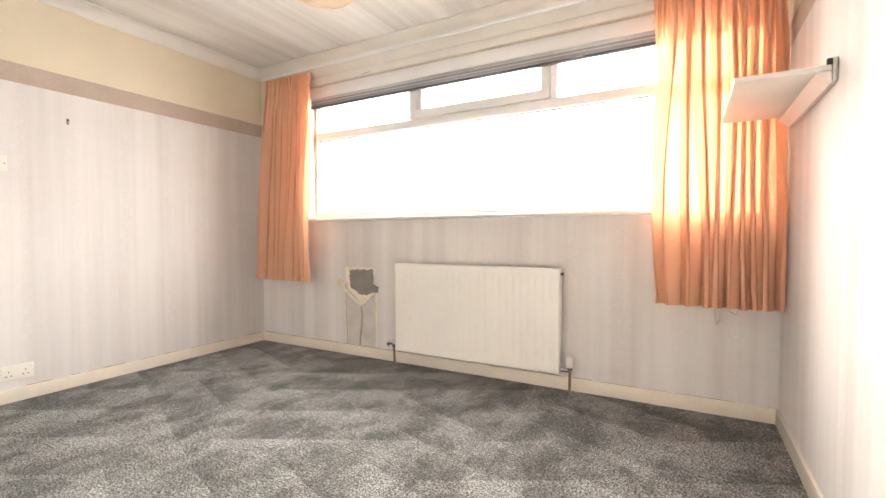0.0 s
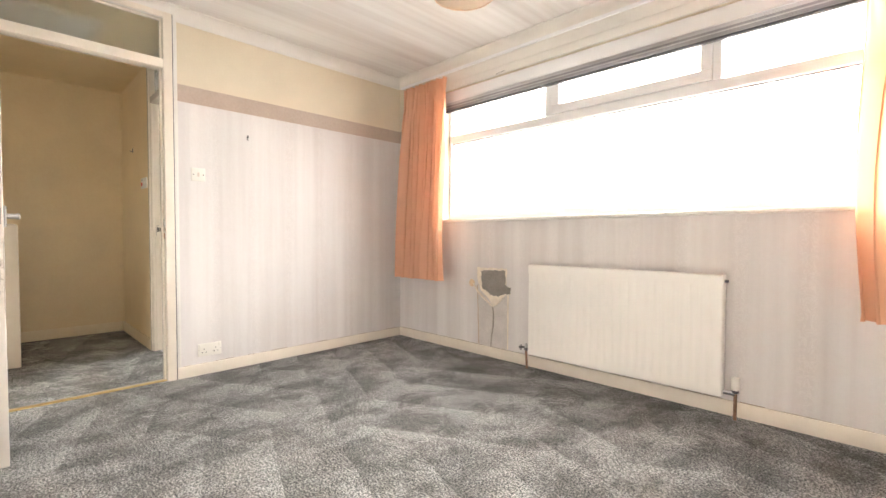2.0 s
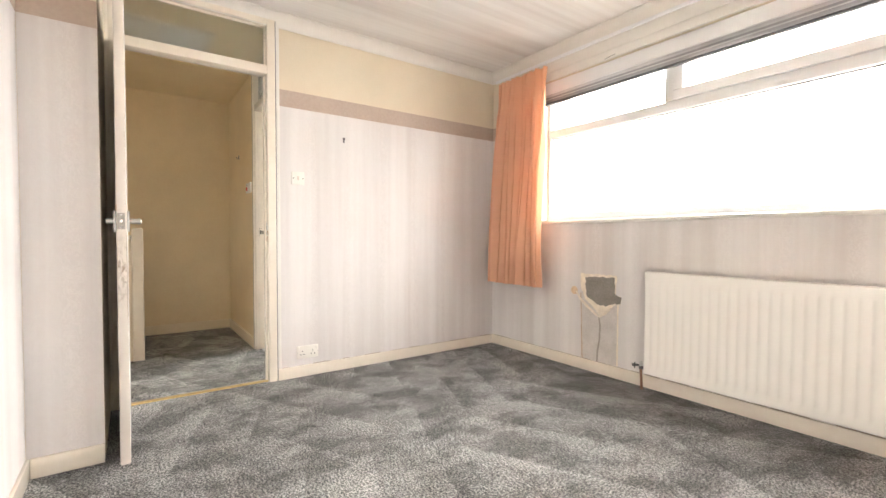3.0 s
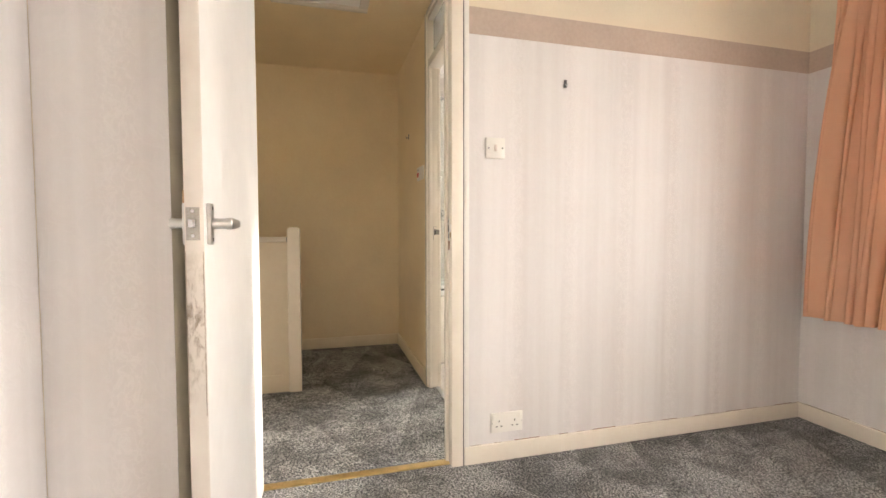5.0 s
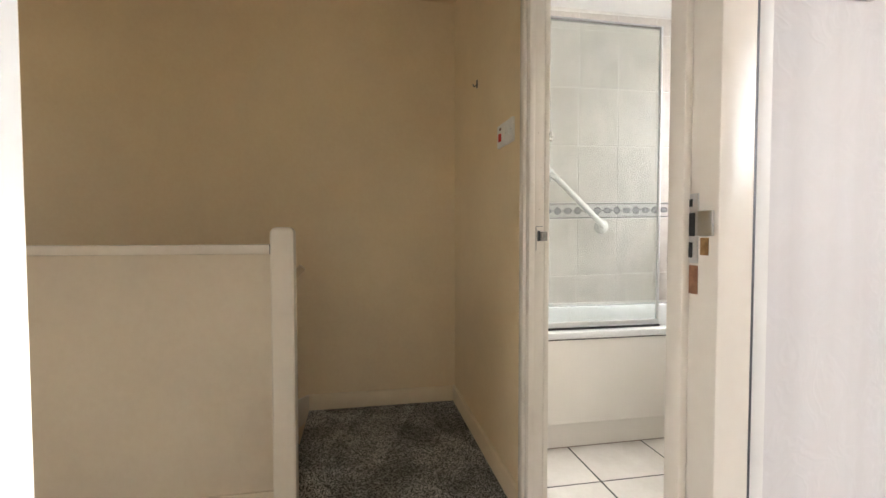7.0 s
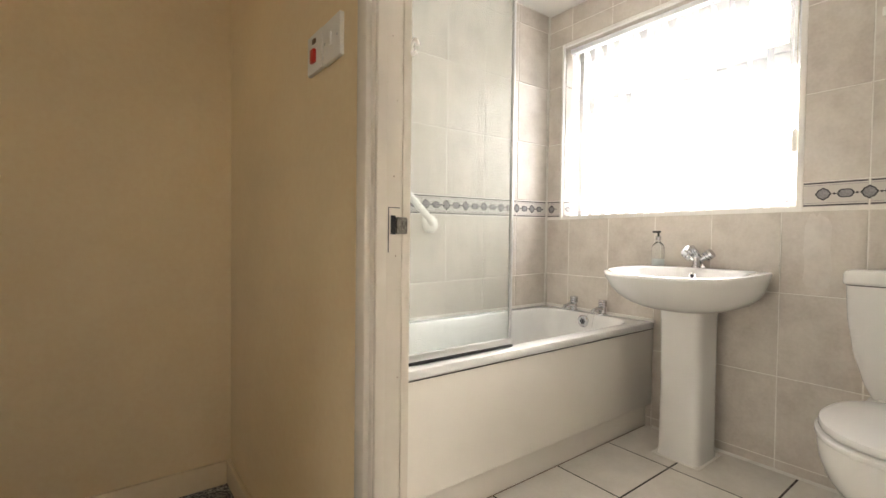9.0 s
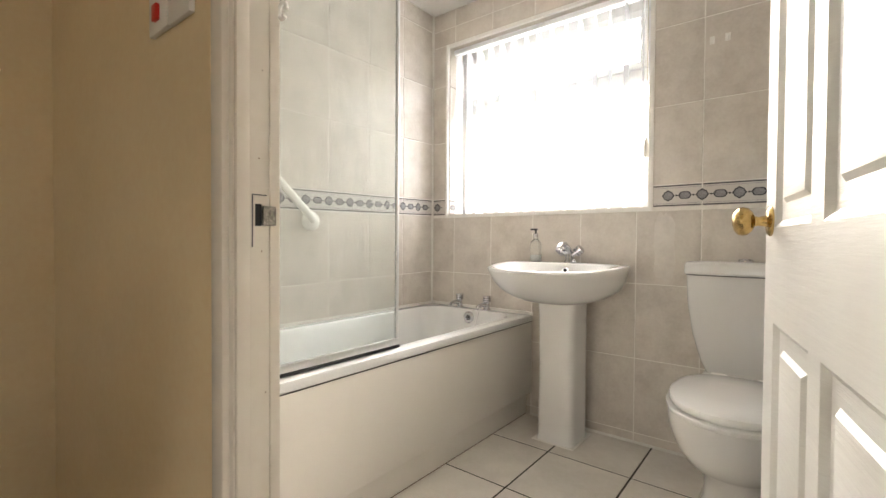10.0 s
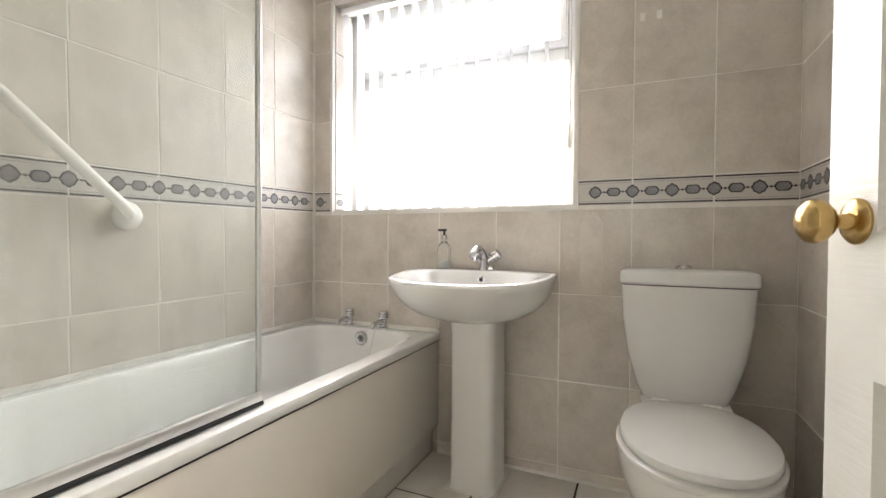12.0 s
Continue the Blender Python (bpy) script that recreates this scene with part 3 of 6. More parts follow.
blind = thing("venetian_blind", "raised venetian blind with grey metal slats in the window", "blind", (-0.43, 3.16, 2.15))
part("headrail", boxes((wx0 + 0.012, 3.132, 2.058, wx1 - 0.012, 3.172, 2.146), bevel=0.004), UPVC, blind, "white headrail")
SILVER = mat("pale_blind_slat", (0.62, 0.62, 0.64), 0.3, 0.5, var=0.06, bumps=0)
SLAT = mat("grey_blind_slat", (0.33, 0.33, 0.35), 0.35, 0.4, var=0.06, bumps=0)
for k in range(9):
    part("slat", boxes((wx0 + 0.016, 3.138, 2.056 - 0.0066 * k - 0.0042, wx1 - 0.016, 3.164, 2.056 - 0.0066 * k)), SILVER if k in (0, 1, 2, 5) else SLAT, blind, smooth=None)
part("bottom_rail", boxes((wx0 + 0.014, 3.136, 1.980, wx1 - 0.014, 3.167, 1.996), bevel=0.004), DARK, blind, "dark bottom rail")


# ---- curtains ----
PEACH = cloth_mat("peach_curtain_cloth", (0.90, 0.56, 0.38), 0.32, 900.0, (0.95, 0.52, 0.29))


def curtain(label, xa, xb, ta, tb, y, top, bottom, folds, seed, flat=0.0):
    rnd = random.Random(seed)
    th = thing("curtain", label, "curtain", ((xa + xb) / 2, y, bottom), group="bedroom curtains")
    n, rows = folds * 18, 44
    amps = [rnd.uniform(0.55, 1.15) for _ in range(folds + 2)]
    offs = [rnd.uniform(-0.30, 0.30) for _ in range(folds + 2)]

    def at(i, f):
        """Point at column i and share f of the height, from the hem up."""
        u = i / n
        k = min(folds, folds * (u ** (1 + flat) + 0.030 * math.sin(2 * math.pi * u) * math.sin(seed + 5 * u)))
        w = amps[int(k)] * (1 - k % 1) + amps[int(k) + 1] * (k % 1)
        lean = 0.16 * math.sin(2.6 * f + 1.9 * k) + 0.10 * math.sin(6.0 * f - 1.1 * k)
        ph = 2 * math.pi * (k + offs[int(k)] * (1 - k % 1) + offs[int(k) + 1] * (k % 1) + lean)
        pinch = 0.35 + 0.65 * min(1.0, (1 - f) / 0.18)
        amp = 0.050 * w * pinch
        pleat = 0.017 * max(0.0, f - 0.70) / 0.30 * math.sin(2 * math.pi * folds * 2.7 * u + 2 * math.sin(9 * u))
        x = (xa + (ta - xa) * f) * (1 - u) + (xb + (tb - xb) * f) * u
        return (x + 0.018 * math.sin(ph * 2 + 1) * pinch + 0.004 * math.sin(5 * f + ph), y + amp * (math.sin(ph) - 0.22 * math.sin(2 * ph + 0.6)) + pleat + 0.006 * math.sin(3.1 * k + 4 * f) * pinch + 0.007 * math.sin(2 * ph + 0.7) * max(0.0, f - 0.72) / 0.28, bottom + (top - bottom) * f)

    def sheet(f0, f1, steps):
        bm = bmesh.new()
        grid = [[bm.verts.new(at(i, f0 + (f1 - f0) * j / steps)) for i in range(n + 1)] for j in range(steps + 1)]
        for r0, r1 in zip(grid, grid[1:]):
            for i in range(n):
                bm.faces.new((r0[i], r0[i + 1], r1[i + 1], r1[i]))
        return bm

    part("cloth", sheet(0.035, 0.955, rows), PEACH, th, smooth=80)
    hem = sheet(0.0, 0.035, 2)
    part("hem", hem, PEACH, th, "doubled hem", smooth=80)
    head = sheet(0.955, 1.0, 3)
    part("heading_tape", head, PEACH, th, "gathered heading", smooth=80)
    return th


curtain("peach cotton curtain gathered narrow beside the window", -2.385, -1.790, -2.268, -1.745, 2.970, 2.205, 0.572, 8, 3)
curtain("peach cotton curtain glowing with sunlight from behind", 0.672, 1.226, 0.658, 1.206, 2.970, 2.205, 0.580, 9, 8, 0.35)
track = thing("curtain_track", "white plastic curtain track above the window", "curtain track", (-0.6, 3.06, 2.26))
part("rail", boxes((-2.30, 2.963, 2.222, 1.225, 2.977, 2.243), bevel=0.003), UPVC, track)
for xa in (-2.2, -1.9, 0.8, 1.1):
    part("bracket", boxes((xa, 2.977, 2.226, xa + 0.02, 3.12, 2.238)), UPVC, track)
cord = thing("pull_loop", "pale looped pull cord hanging below the curtain", "pull cord", (1.0, 3.07, 0.5))
CORD = mat("pale_cord", (0.66, 0.60, 0.52), 0.8)
part("loop", tube(bmesh.new(), [(0.96, 3.02, 0.63), (0.955, 3.03, 0.54), (0.965, 3.085, 0.475), (0.98, 3.085, 0.50), (0.985, 3.08, 0.60)], 0.003, 8), CORD, cord)
part("loop", tube(bmesh.new(), [(1.00, 3.08, 0.60), (1.02, 3.09, 0.545), (1.05, 3.09, 0.53), (1.06, 3.09, 0.56), (1.055, 3.08, 0.60)], 0.003, 8), CORD, cord)

# ---- radiator ----
rad = thing("radiator", "white ribbed panel radiator on the wall under the window", "radiator", (-0.41, 3.06, 0.11))
RADW = mat("white_radiator_enamel", (0.90, 0.88, 0.84), 0.3, var=0.015, bumps=0)
rx0, rx1, rz0, rz1, ry = -0.997, 0.174, 0.113, 0.740, 3.020
bm = bmesh.new()
ribs = 24
prof = []
for k in range(ribs):
    a = rx0 + 0.024 + (rx1 - rx0 - 0.048) * k / ribs
    w = (rx1 - rx0 - 0.048) / ribs
    prof += [(a, 0.0), (a + w * 0.14, 0.005), (a + w * 0.34, 0.005), (a + w * 0.48, 0.0)]
prof.append((rx1 - 0.024, 0.0))
prof = [(rx0, 0.006), (rx0 + 0.004, 0.0)] + prof + [(rx1 - 0.004, 0.0), (rx1, 0.006)]
zrows = [(rz0, 0.010, 0), (rz0 + 0.004, 0.0, 0), (rz0 + 0.045, 0.0, 0), (rz0 + 0.062, 0.0, 1), (rz1 - 0.066, 0.0, 1), (rz1 - 0.048, 0.0, 0), (rz1 - 0.006, 0.0, 0), (rz1, 0.010, 0)]
grid = [[bm.verts.new((x, ry + d * rib + back, z)) for x, d in prof] for z, back, rib in zrows]
for r0, r1 in zip(grid, grid[1:]):
    for i in range(len(prof) - 1):
        bm.faces.new((r0[i], r0[i + 1], r1[i + 1], r1[i]))
part("front_panel", bm, RADW, rad, smooth=25)
part("core", boxes((rx0 + 0.006, ry + 0.016, rz0 + 0.004, rx1 - 0.006, ry + 0.062, rz1 - 0.012), bevel=0.004), RADW, rad)
for xa, xb in ((rx0, rx0 + 0.004), (rx1 - 0.004, rx1)):
    part("side_cover", boxes((xa, ry + 0.008, rz0 + 0.003, xb, ry + 0.066, rz1), bevel=0.001), RADW, rad)
part("top_grille", boxes(*[(rx0 + 0.02 + 0.0465 * k, ry + 0.014, rz1 - 0.010, rx0 + 0.05 + 0.0465 * k, ry + 0.062, rz1 - 0.002) for k in range(24)]), RADW, rad)
part("bleed_valve", tube(bmesh.new(), [(rx1 - 0.001, ry + 0.04, rz1 - 0.035), (rx1 + 0.016, ry + 0.04, rz1 - 0.035)], 0.008, 10), DARK, rad)
valve = part("valve_body", tube(bmesh.new(), [(rx1 - 0.002, ry + 0.035, 0.135), (rx1 + 0.030, ry + 0.035, 0.135), (rx1 + 0.056, ry + 0.035, 0.135)], [0.011, 0.012, 0.014], 14), CHROME, rad, "chrome radiator valve")
part("valve_head", spin(bmesh.new(), [(0.001, 0), (0.015, 0), (0.017, 0.006), (0.0205, 0.014), (0.0205, 0.056), (0.018, 0.064), (0.001, 0.065)], (rx1 + 0.056, ry + 0.035, 0.152), 18), PLASTIC, valve, "white thermostatic valve head")
part("collar", spin(bmesh.new(), [(0.001, -0.002), (0.016, -0.002), (0.016, 0.012), (0.001, 0.013)], (rx1 + 0.056, ry + 0.035, 0.141), 16), DARK, valve)
COPPER = mat("painted_copper_pipe", (0.34, 0.20, 0.14), 0.45, 0.6, var=0.2, scale=30)
part("pipe", tube(bmesh.new(), [(rx1 + 0.056, ry + 0.035, 0.132), (rx1 + 0.056, ry + 0.036, -0.001)], 0.008, 12), COPPER, rad, "copper pipe into the floor")
lock = part("lockshield_valve", tube(bmesh.new(), [(rx0 + 0.002, ry + 0.035, 0.135), (rx0 - 0.045, ry + 0.035, 0.135)], 0.011, 12), DARK, rad, "dull metal lockshield valve")
part("cap", spin(bmesh.new(), [(0.001, 0), (0.011, 0), (0.009, 0.03), (0.001, 0.032)], (rx0 - 0.038, ry + 0.035, 0.145), 12), STEEL, lock)
part("drain_key", tube(tube(bmesh.new(), [(rx0 - 0.090, ry + 0.030, 0.142), (rx0 - 0.040, ry + 0.030, 0.150)], [0.009, 0.005], 10), [(rx0 - 0.072, ry + 0.022, 0.125), (rx0 - 0.070, ry + 0.022, 0.165)], 0.004, 8), DARK, lock, "dull drain-off key")
part("pipe", tube(bmesh.new(), [(rx0 - 0.038, ry + 0.035, 0.13), (rx0 - 0.03, ry + 0.036, -0.001)], 0.008, 12), COPPER, rad, "copper pipe into the floor")
for xa in (rx0 + 0.15, rx1 - 0.19):
    part("bracket", boxes((xa, ry + 0.06, rz0 + 0.05, xa + 0.03, WY - 0.003, rz1 - 0.05)), RADW, rad)


# ---- small things on the bedroom walls ----
def ring_screw(x, y, z, axis, s, r=0.0035):
    return spin(bmesh.new(), [(0.0001, -0.0004 * s), (r, -0.0004 * s), (r * 0.8, 0.0008 * s), (0.0001, 0.001 * s)], (x, y, z), 10, axis)


socket = thing("double_socket", "white plastic double socket above the skirting", "socket", (AX + 0.003, 1.434, 0.165))
part("faceplate", boxes((AX + 0.003, 1.360, 0.122, AX + 0.013, 1.508, 0.208), bevel=0.003), PLASTIC, socket)
for yc in (1.397, 1.470):
    for dy, dz, w, h in ((0, 0.014, 0.004, 0.009), (-0.011, -0.008, 0.008, 0.0045), (0.011, -0.008, 0.008, 0.0045)):
        part("pin_hole", boxes((AX + 0.0128, yc + dy - w / 2, 0.158 + dz - h / 2, AX + 0.0134, yc + dy + w / 2, 0.158 + dz + h / 2)), BLACK, socket, smooth=None)
    part("rocker", boxes((AX + 0.012, yc + (0.018 if yc > 1.43 else -0.030), 0.180, AX + 0.0165, yc + (0.030 if yc > 1.43 else -0.018), 0.202), bevel=0.001), PLASTIC, socket)
for yc in (1.366, 1.502):
    part("screw", ring_screw(AX + 0.013, yc, 0.165, "x", 1), STEEL, socket)

switch = thing("light_switch", "white plastic light switch with one rocker", "light switch", (AX + 0.003, 1.377, 1.34))
part("faceplate", boxes((AX + 0.003, 1.334, 1.297, AX + 0.013, 1.420, 1.383), bevel=0.003), PLASTIC, switch)
part("rocker", boxes((AX + 0.012, 1.371, 1.327, AX + 0.018, 1.383, 1.354), bevel=0.002), mat("aged_plastic", (0.74, 0.66, 0.60), 0.35), switch, "yellowed rocker")
for yc in (1.346, 1.408):
    part("screw", ring_screw(AX + 0.013, yc, 1.340, "x", 1, 0.004), DARK, switch)

hook = thing("wall_hook", "small dark metal hook screwed into the wall", "hook", (AX, 1.705, 1.635))
part("plate", boxes((AX + 0.003, 1.698, 1.618, AX + 0.006, 1.712, 1.652), bevel=0.001), DARK, hook)
part("prong", tube(bmesh.new(), [(AX + 0.005, 1.705, 1.632), (AX + 0.018, 1.705, 1.622), (AX + 0.024, 1.705, 1.632)], 0.0025, 8), STEEL, hook)

# torn patch where a fitting was taken off the wall
PLASTER = mat("bare_grey_plaster", (0.26, 0.24, 0.215), 0.9, var=0.14, scale=14, fine=90, bumps=0.5, dist=0.003)
PALEPL = mat("scraped_pale_plaster", (0.64, 0.60, 0.57), 0.85, var=0.12, scale=10, fine=70, bumps=0.4, dist=0.002)
TORN = mat("torn_paper_edge", (0.84, 0.76, 0.65), 0.8, var=0.15, scale=18, fine=60, bumps=0.3)


def ragged(cx, cz, w, h, y, depth, seed, n=44, rough=0.06):
    rnd = random.Random(seed)
    ring = []
    for k in range(n):
        a = 2 * math.pi * k / n
        c, s = math.cos(a), math.sin(a)
        e = (abs(c) ** 5 + abs(s) ** 5) ** (-1 / 5)
        e *= 1 + rnd.uniform(-rough, rough)
        ring.append((cx + c * e * w / 2, cz + s * e * h / 2))
    return loft(bmesh.new(), [[(x, y, z) for x, z in ring], [(x, y - depth, z) for x, z in ring]])


def torn(corners, y, depth, seed, step=0.012, rough=0.004):
    """A flat ragged sheet: straight runs between corners (x, z) broken into small uneven steps."""
    rnd = random.Random(seed)
    ring = []
    for (xa, za), (xb, zb) in zip(corners, corners[1:] + corners[:1]):
        n = max(1, int(math.hypot(xb - xa, zb - za) / step))
        for k in range(n):
            ring.append((xa + (xb - xa) * k / n + rnd.uniform(-rough, rough), za + (zb - za) * k / n + rnd.uniform(-rough, rough)))
    return loft(bmesh.new(), [[(x, y, z) for x, z in ring], [(x, y - depth, z) for x, z in ring]])


patch = thing("damaged_wall_patch", "ragged bare plaster patch with torn paper and cable", "wall damage", (-1.41, WY, 0.085))
part("scraped_strip", torn([(-1.535, 0.56), (-1.240, 0.56), (-1.243, 0.082), (-1.520, 0.082)], WY - 0.0031, 0.0010, 5, 0.03, 0.0015), PALEPL, patch, "scraped pale plaster strip", smooth=None)
part("strip_edge", torn([(-1.541, 0.55), (-1.534, 0.55), (-1.518, 0.082), (-1.526, 0.082)], WY - 0.0042, 0.0012, 6, 0.02, 0.002), mat("brown_paper_edge", (0.55, 0.42, 0.31), 0.9, var=0.2, scale=30), patch, "browned paper edge", smooth=None)
part("strip_edge", torn([(-1.243, 0.50), (-1.232, 0.50), (-1.235, 0.082), (-1.246, 0.082)], WY - 0.0042, 0.0012, 7, 0.02, 0.0015), TORN, patch, smooth=None)
part("torn_edge", torn([(-1.540, 0.690), (-1.248, 0.690), (-1.254, 0.56), (-1.210, 0.548), (-1.218, 0.500), (-1.262, 0.490), (-1.310, 0.455), (-1.379, 0.402), (-1.425, 0.452), (-1.500, 0.510), (-1.538, 0.60)], WY - 0.0044, 0.0024, 9, 0.014, 0.004), TORN, patch, "torn paper round the hole", smooth=None)
part("bare_plaster", torn([(-1.498, 0.660), (-1.42, 0.676), (-1.262, 0.674), (-1.264, 0.57), (-1.238, 0.556), (-1.214, 0.545), (-1.216, 0.505), (-1.262, 0.500), (-1.330, 0.476), (-1.400, 0.480), (-1.487, 0.530)], WY - 0.0068, 0.0010, 21, 0.014, 0.005), PLASTER, patch, "dark bare plaster", smooth=None)
part("paper_flap", spin(bmesh.new(), [(0.001, -0.004), (0.024, -0.004), (0.030, -0.009), (0.022, -0.015), (0.001, -0.013)], (-1.592, WY - 0.0005, 0.562), 13, "y"), mat("tan_paper_curl", (0.74, 0.58, 0.40), 0.85, var=0.15, scale=30), patch, "tan curl of torn paper")
part("paper_roll", tube(bmesh.new(), [(-1.575, WY - 0.012, 0.560), (-1.535, WY - 0.013, 0.505), (-1.470, WY - 0.014, 0.455), (-1.405, WY - 0.013, 0.412), (-1.380, WY - 0.012, 0.396)], [0.006, 0.008, 0.009, 0.008, 0.006], 8), TORN, patch, "rolled torn paper edge")
part("paper_roll", tube(bmesh.new(), [(-1.290, WY - 0.012, 0.462), (-1.330, WY - 0.013, 0.425), (-1.378, WY - 0.012, 0.396)], [0.006, 0.008, 0.006], 8), TORN, patch)
part("cable", tube(bmesh.new(), [(-1.382, WY - 0.010, 0.400), (-1.372, WY - 0.010, 0.34), (-1.376, WY - 0.009, 0.24), (-1.392, WY - 0.009, 0.15), (-1.395, WY - 0.009, 0.082)], 0.0055, 8), mat("grey_cable", (0.42, 0.38, 0.33), 0.6), patch, "grey cable stub")

# shelf on the side wall
shelf = thing("wall_shelf", "white floating shelf on a metal wall channel", "shelf", (RX, 2.55, 1.46))
part("board", boxes((0.962, 2.232, 1.451, RX - 0.014, 2.862, 1.469), bevel=0.002), WHITE, shelf)
part("wall_channel", boxes((RX - 0.018, 2.225, 1.414, RX - 0.004, 2.925, 1.488), bevel=0.002), STEEL, shelf, "satin metal wall channel")
part("support_lip", loft(bmesh.new(), [[(RX - 0.018, yy, 1.414), (RX - 0.055, yy, 1.447), (RX - 0.055, yy, 1.450), (RX - 0.018, yy, 1.450)] for yy in (2.236, 2.915)]), WHITE, shelf, "sloping support lip", smooth=None)
part("end_cap", boxes((RX - 0.032, 2.226, 1.4695, RX - 0.0185, 2.236, 1.486)), DARK, shelf)

# pendant lamp
lamp = thing("pendant_lamp", "peach cloth drum shade hanging from the ceiling", "pendant lamp", (-0.63, 1.94, CB))
cx, cy = -0.63, 1.94
part("ceiling_rose", spin(bmesh.new(), [(0.001, 0), (0.045, 0), (0.042, -0.014), (0.02, -0.024), (0.001, -0.025)], (cx, cy, CB), 24), PLASTIC, lamp)
part("flex", tube(bmesh.new(), [(cx, cy, CB - 0.02), (cx, cy, 2.23)], 0.003, 8), PLASTIC, lamp)
sh = bmesh.new()
loft(sh, [[(cx + r * math.cos(2 * math.pi * k / 40), cy + r * math.sin(2 * math.pi * k / 40), z) for k in range(40)] for r, z in ((0.100, 2.27), (0.143, 2.030), (0.141, 2.030), (0.098, 2.27))], caps=False)
part("shade", sh, cloth_mat("peach_shade_cloth", (0.93, 0.76, 0.60), 0.5), lamp)
part("diffuser", spin(bmesh.new(), [(0.001, 0), (0.09, 0.003), (0.138, 0.012), (0.138, 0.016), (0.001, 0.012)], (cx, cy, 2.022), 40), cloth_mat("pale_diffuser", (0.95, 0.84, 0.70), 0.5), lamp, "pale peach diffuser")
part("bulb_holder", spin(bmesh.new(), [(0.001, 0), (0.018, 0), (0.018, 0.05), (0.001, 0.052)], (cx, cy, 2.19), 16), PLASTIC, lamp)

# ---- landing ----
BALU = mat("cream_balustrade_paint", (0.76, 0.67, 0.54), 0.4, var=0.05, scale=4, fine=50, bumps=0.06)
ban = thing("balustrade", "cream painted panelled balustrade with a square newel post", "balustrade", (-3.62, 0.5, 0))


def post_ring(inset, z, c=0.005):
    """A square outline with eased corners."""
    xa, ya, xb, yb = -3.662 + inset, 0.460 + inset, -3.586 - inset, 0.535 - inset
    return [(xa + c, ya, z), (xb - c, ya, z), (xb, ya + c, z), (xb, yb - c, z), (xb - c, yb, z), (xa + c, yb, z), (xa, yb - c, z), (xa, ya + c, z)]


post = loft(bmesh.new(), [post_ring(i, z) for i, z in ((0.0, -0.002), (0.0, 0.996), (0.002, 1.004), (0.007, 1.011), (0.014, 1.015), (0.022, 1.016))])
part("newel_post", post, GLOSS, ban, "square cream gloss newel post")
part("panel", boxes((-3.640, -2.59, 0.0, -3.612, 0.460, 0.925)), BALU, ban)
part("cap_rail", boxes((-3.655, -2.59, 0.925, -3.596, 0.459, 0.957), bevel=0.004), GLOSS, ban)
part("base_board", boxes((-3.612, -2.59, -0.002, -3.600, 0.459, 0.105), bevel=0.003), BALU, ban)
part("gap", boxes((-3.640, 0.4570, 0.9255, -3.5955, 0.4602, 0.9575)), BLACK, ban)

stairs = thing("stairs", "carpeted stairs going down from the landing", "stairs", (-4.1, 0.47, 0), kind="structure")
for k in range(12):
    part("step", boxes((EX, 0.47 - 0.235 * (k + 1), -0.19 * (k + 2), -3.66, 0.47 - 0.235 * k + 0.02, -0.19 * (k + 1)), bevel=0.008), CARPET, stairs)
skirt = loft(bmesh.new(), [[(xx, 0.47, -0.05), (xx, 0.47, 0.087), (xx, 0.40, 0.06), (xx, -1.95, -1.82), (xx, -1.95, -1.98)] for xx in (EX, EX + 0.016)])
part("string_board", skirt, BALU, stairs, "cream sloping string board", smooth=None)
hand = thing("handrail", "brown painted stair handrail on the end wall", "handrail", (EX + 0.06, 0.4, 0.7))
RAILP = mat("worn_brown_rail", (0.60, 0.46, 0.29), 0.45, var=0.12, scale=12)
part("rail", tube(bmesh.new(), [(EX + 0.065, 0.452, 0.812), (EX + 0.065, 0.28, 0.625), (EX + 0.065, -1.6, -1.10)], 0.021, 14), RAILP, hand)
for yy, zz in ((0.26, 0.60), (-0.9, -0.47)):
    part("bracket", tube(bmesh.new(), [(EX, yy, zz - 0.05), (EX + 0.04, yy, zz - 0.045), (EX + 0.065, yy, zz)], 0.007, 10), DARK, hand)

hatch = thing("loft_hatch", "cream painted loft hatch in the landing ceiling", "loft hatch", (-3.2, 0.67, CL))
for d in ((-3.52, 0.40, -3.47, 0.95), (-2.93, 0.40, -2.88, 0.95), (-3.47, 0.40, -2.93, 0.45), (-3.47, 0.90, -2.93, 0.95)):
    part("hatch_frame", boxes((d[0], d[1], CL - 0.018, d[2], d[3], CL), bevel=0.004), GLOSS, hatch)
part("hatch_panel", boxes((-3.47, 0.45, CL - 0.006, -2.93, 0.90, CL)), WHITE, hatch)

RED = mat("red_rocker", (0.60, 0.03, 0.02), 0.3, bumps=0)
sw2 = thing("heater_switch", "white switch plate with a red rocker and neon", "switch", (-3.695, LY0, 1.375))
part("faceplate", boxes((-3.740, LY0 - 0.011, 1.332, -3.653, LY0, 1.420), bevel=0.003), PLASTIC, sw2)
part("rocker", boxes((-3.708, LY0 - 0.018, 1.352, -3.686, LY0 - 0.010, 1.382), bevel=0.002), RED, sw2, "red rocker")
part("neon", boxes((-3.706, LY0 - 0.013, 1.396, -3.688, LY0 - 0.010, 1.406)), mat("dark_neon_lens", (0.12, 0.05, 0.03), 0.3), sw2, "dark neon lens")
sw3 = thing("light_switch", "white plastic light switch beside the heater switch", "light switch", (-3.60, LY0, 1.375))
part("faceplate", boxes((-3.648, LY0 - 0.011, 1.330, -3.560, LY0, 1.418), bevel=0.003), PLASTIC, sw3)
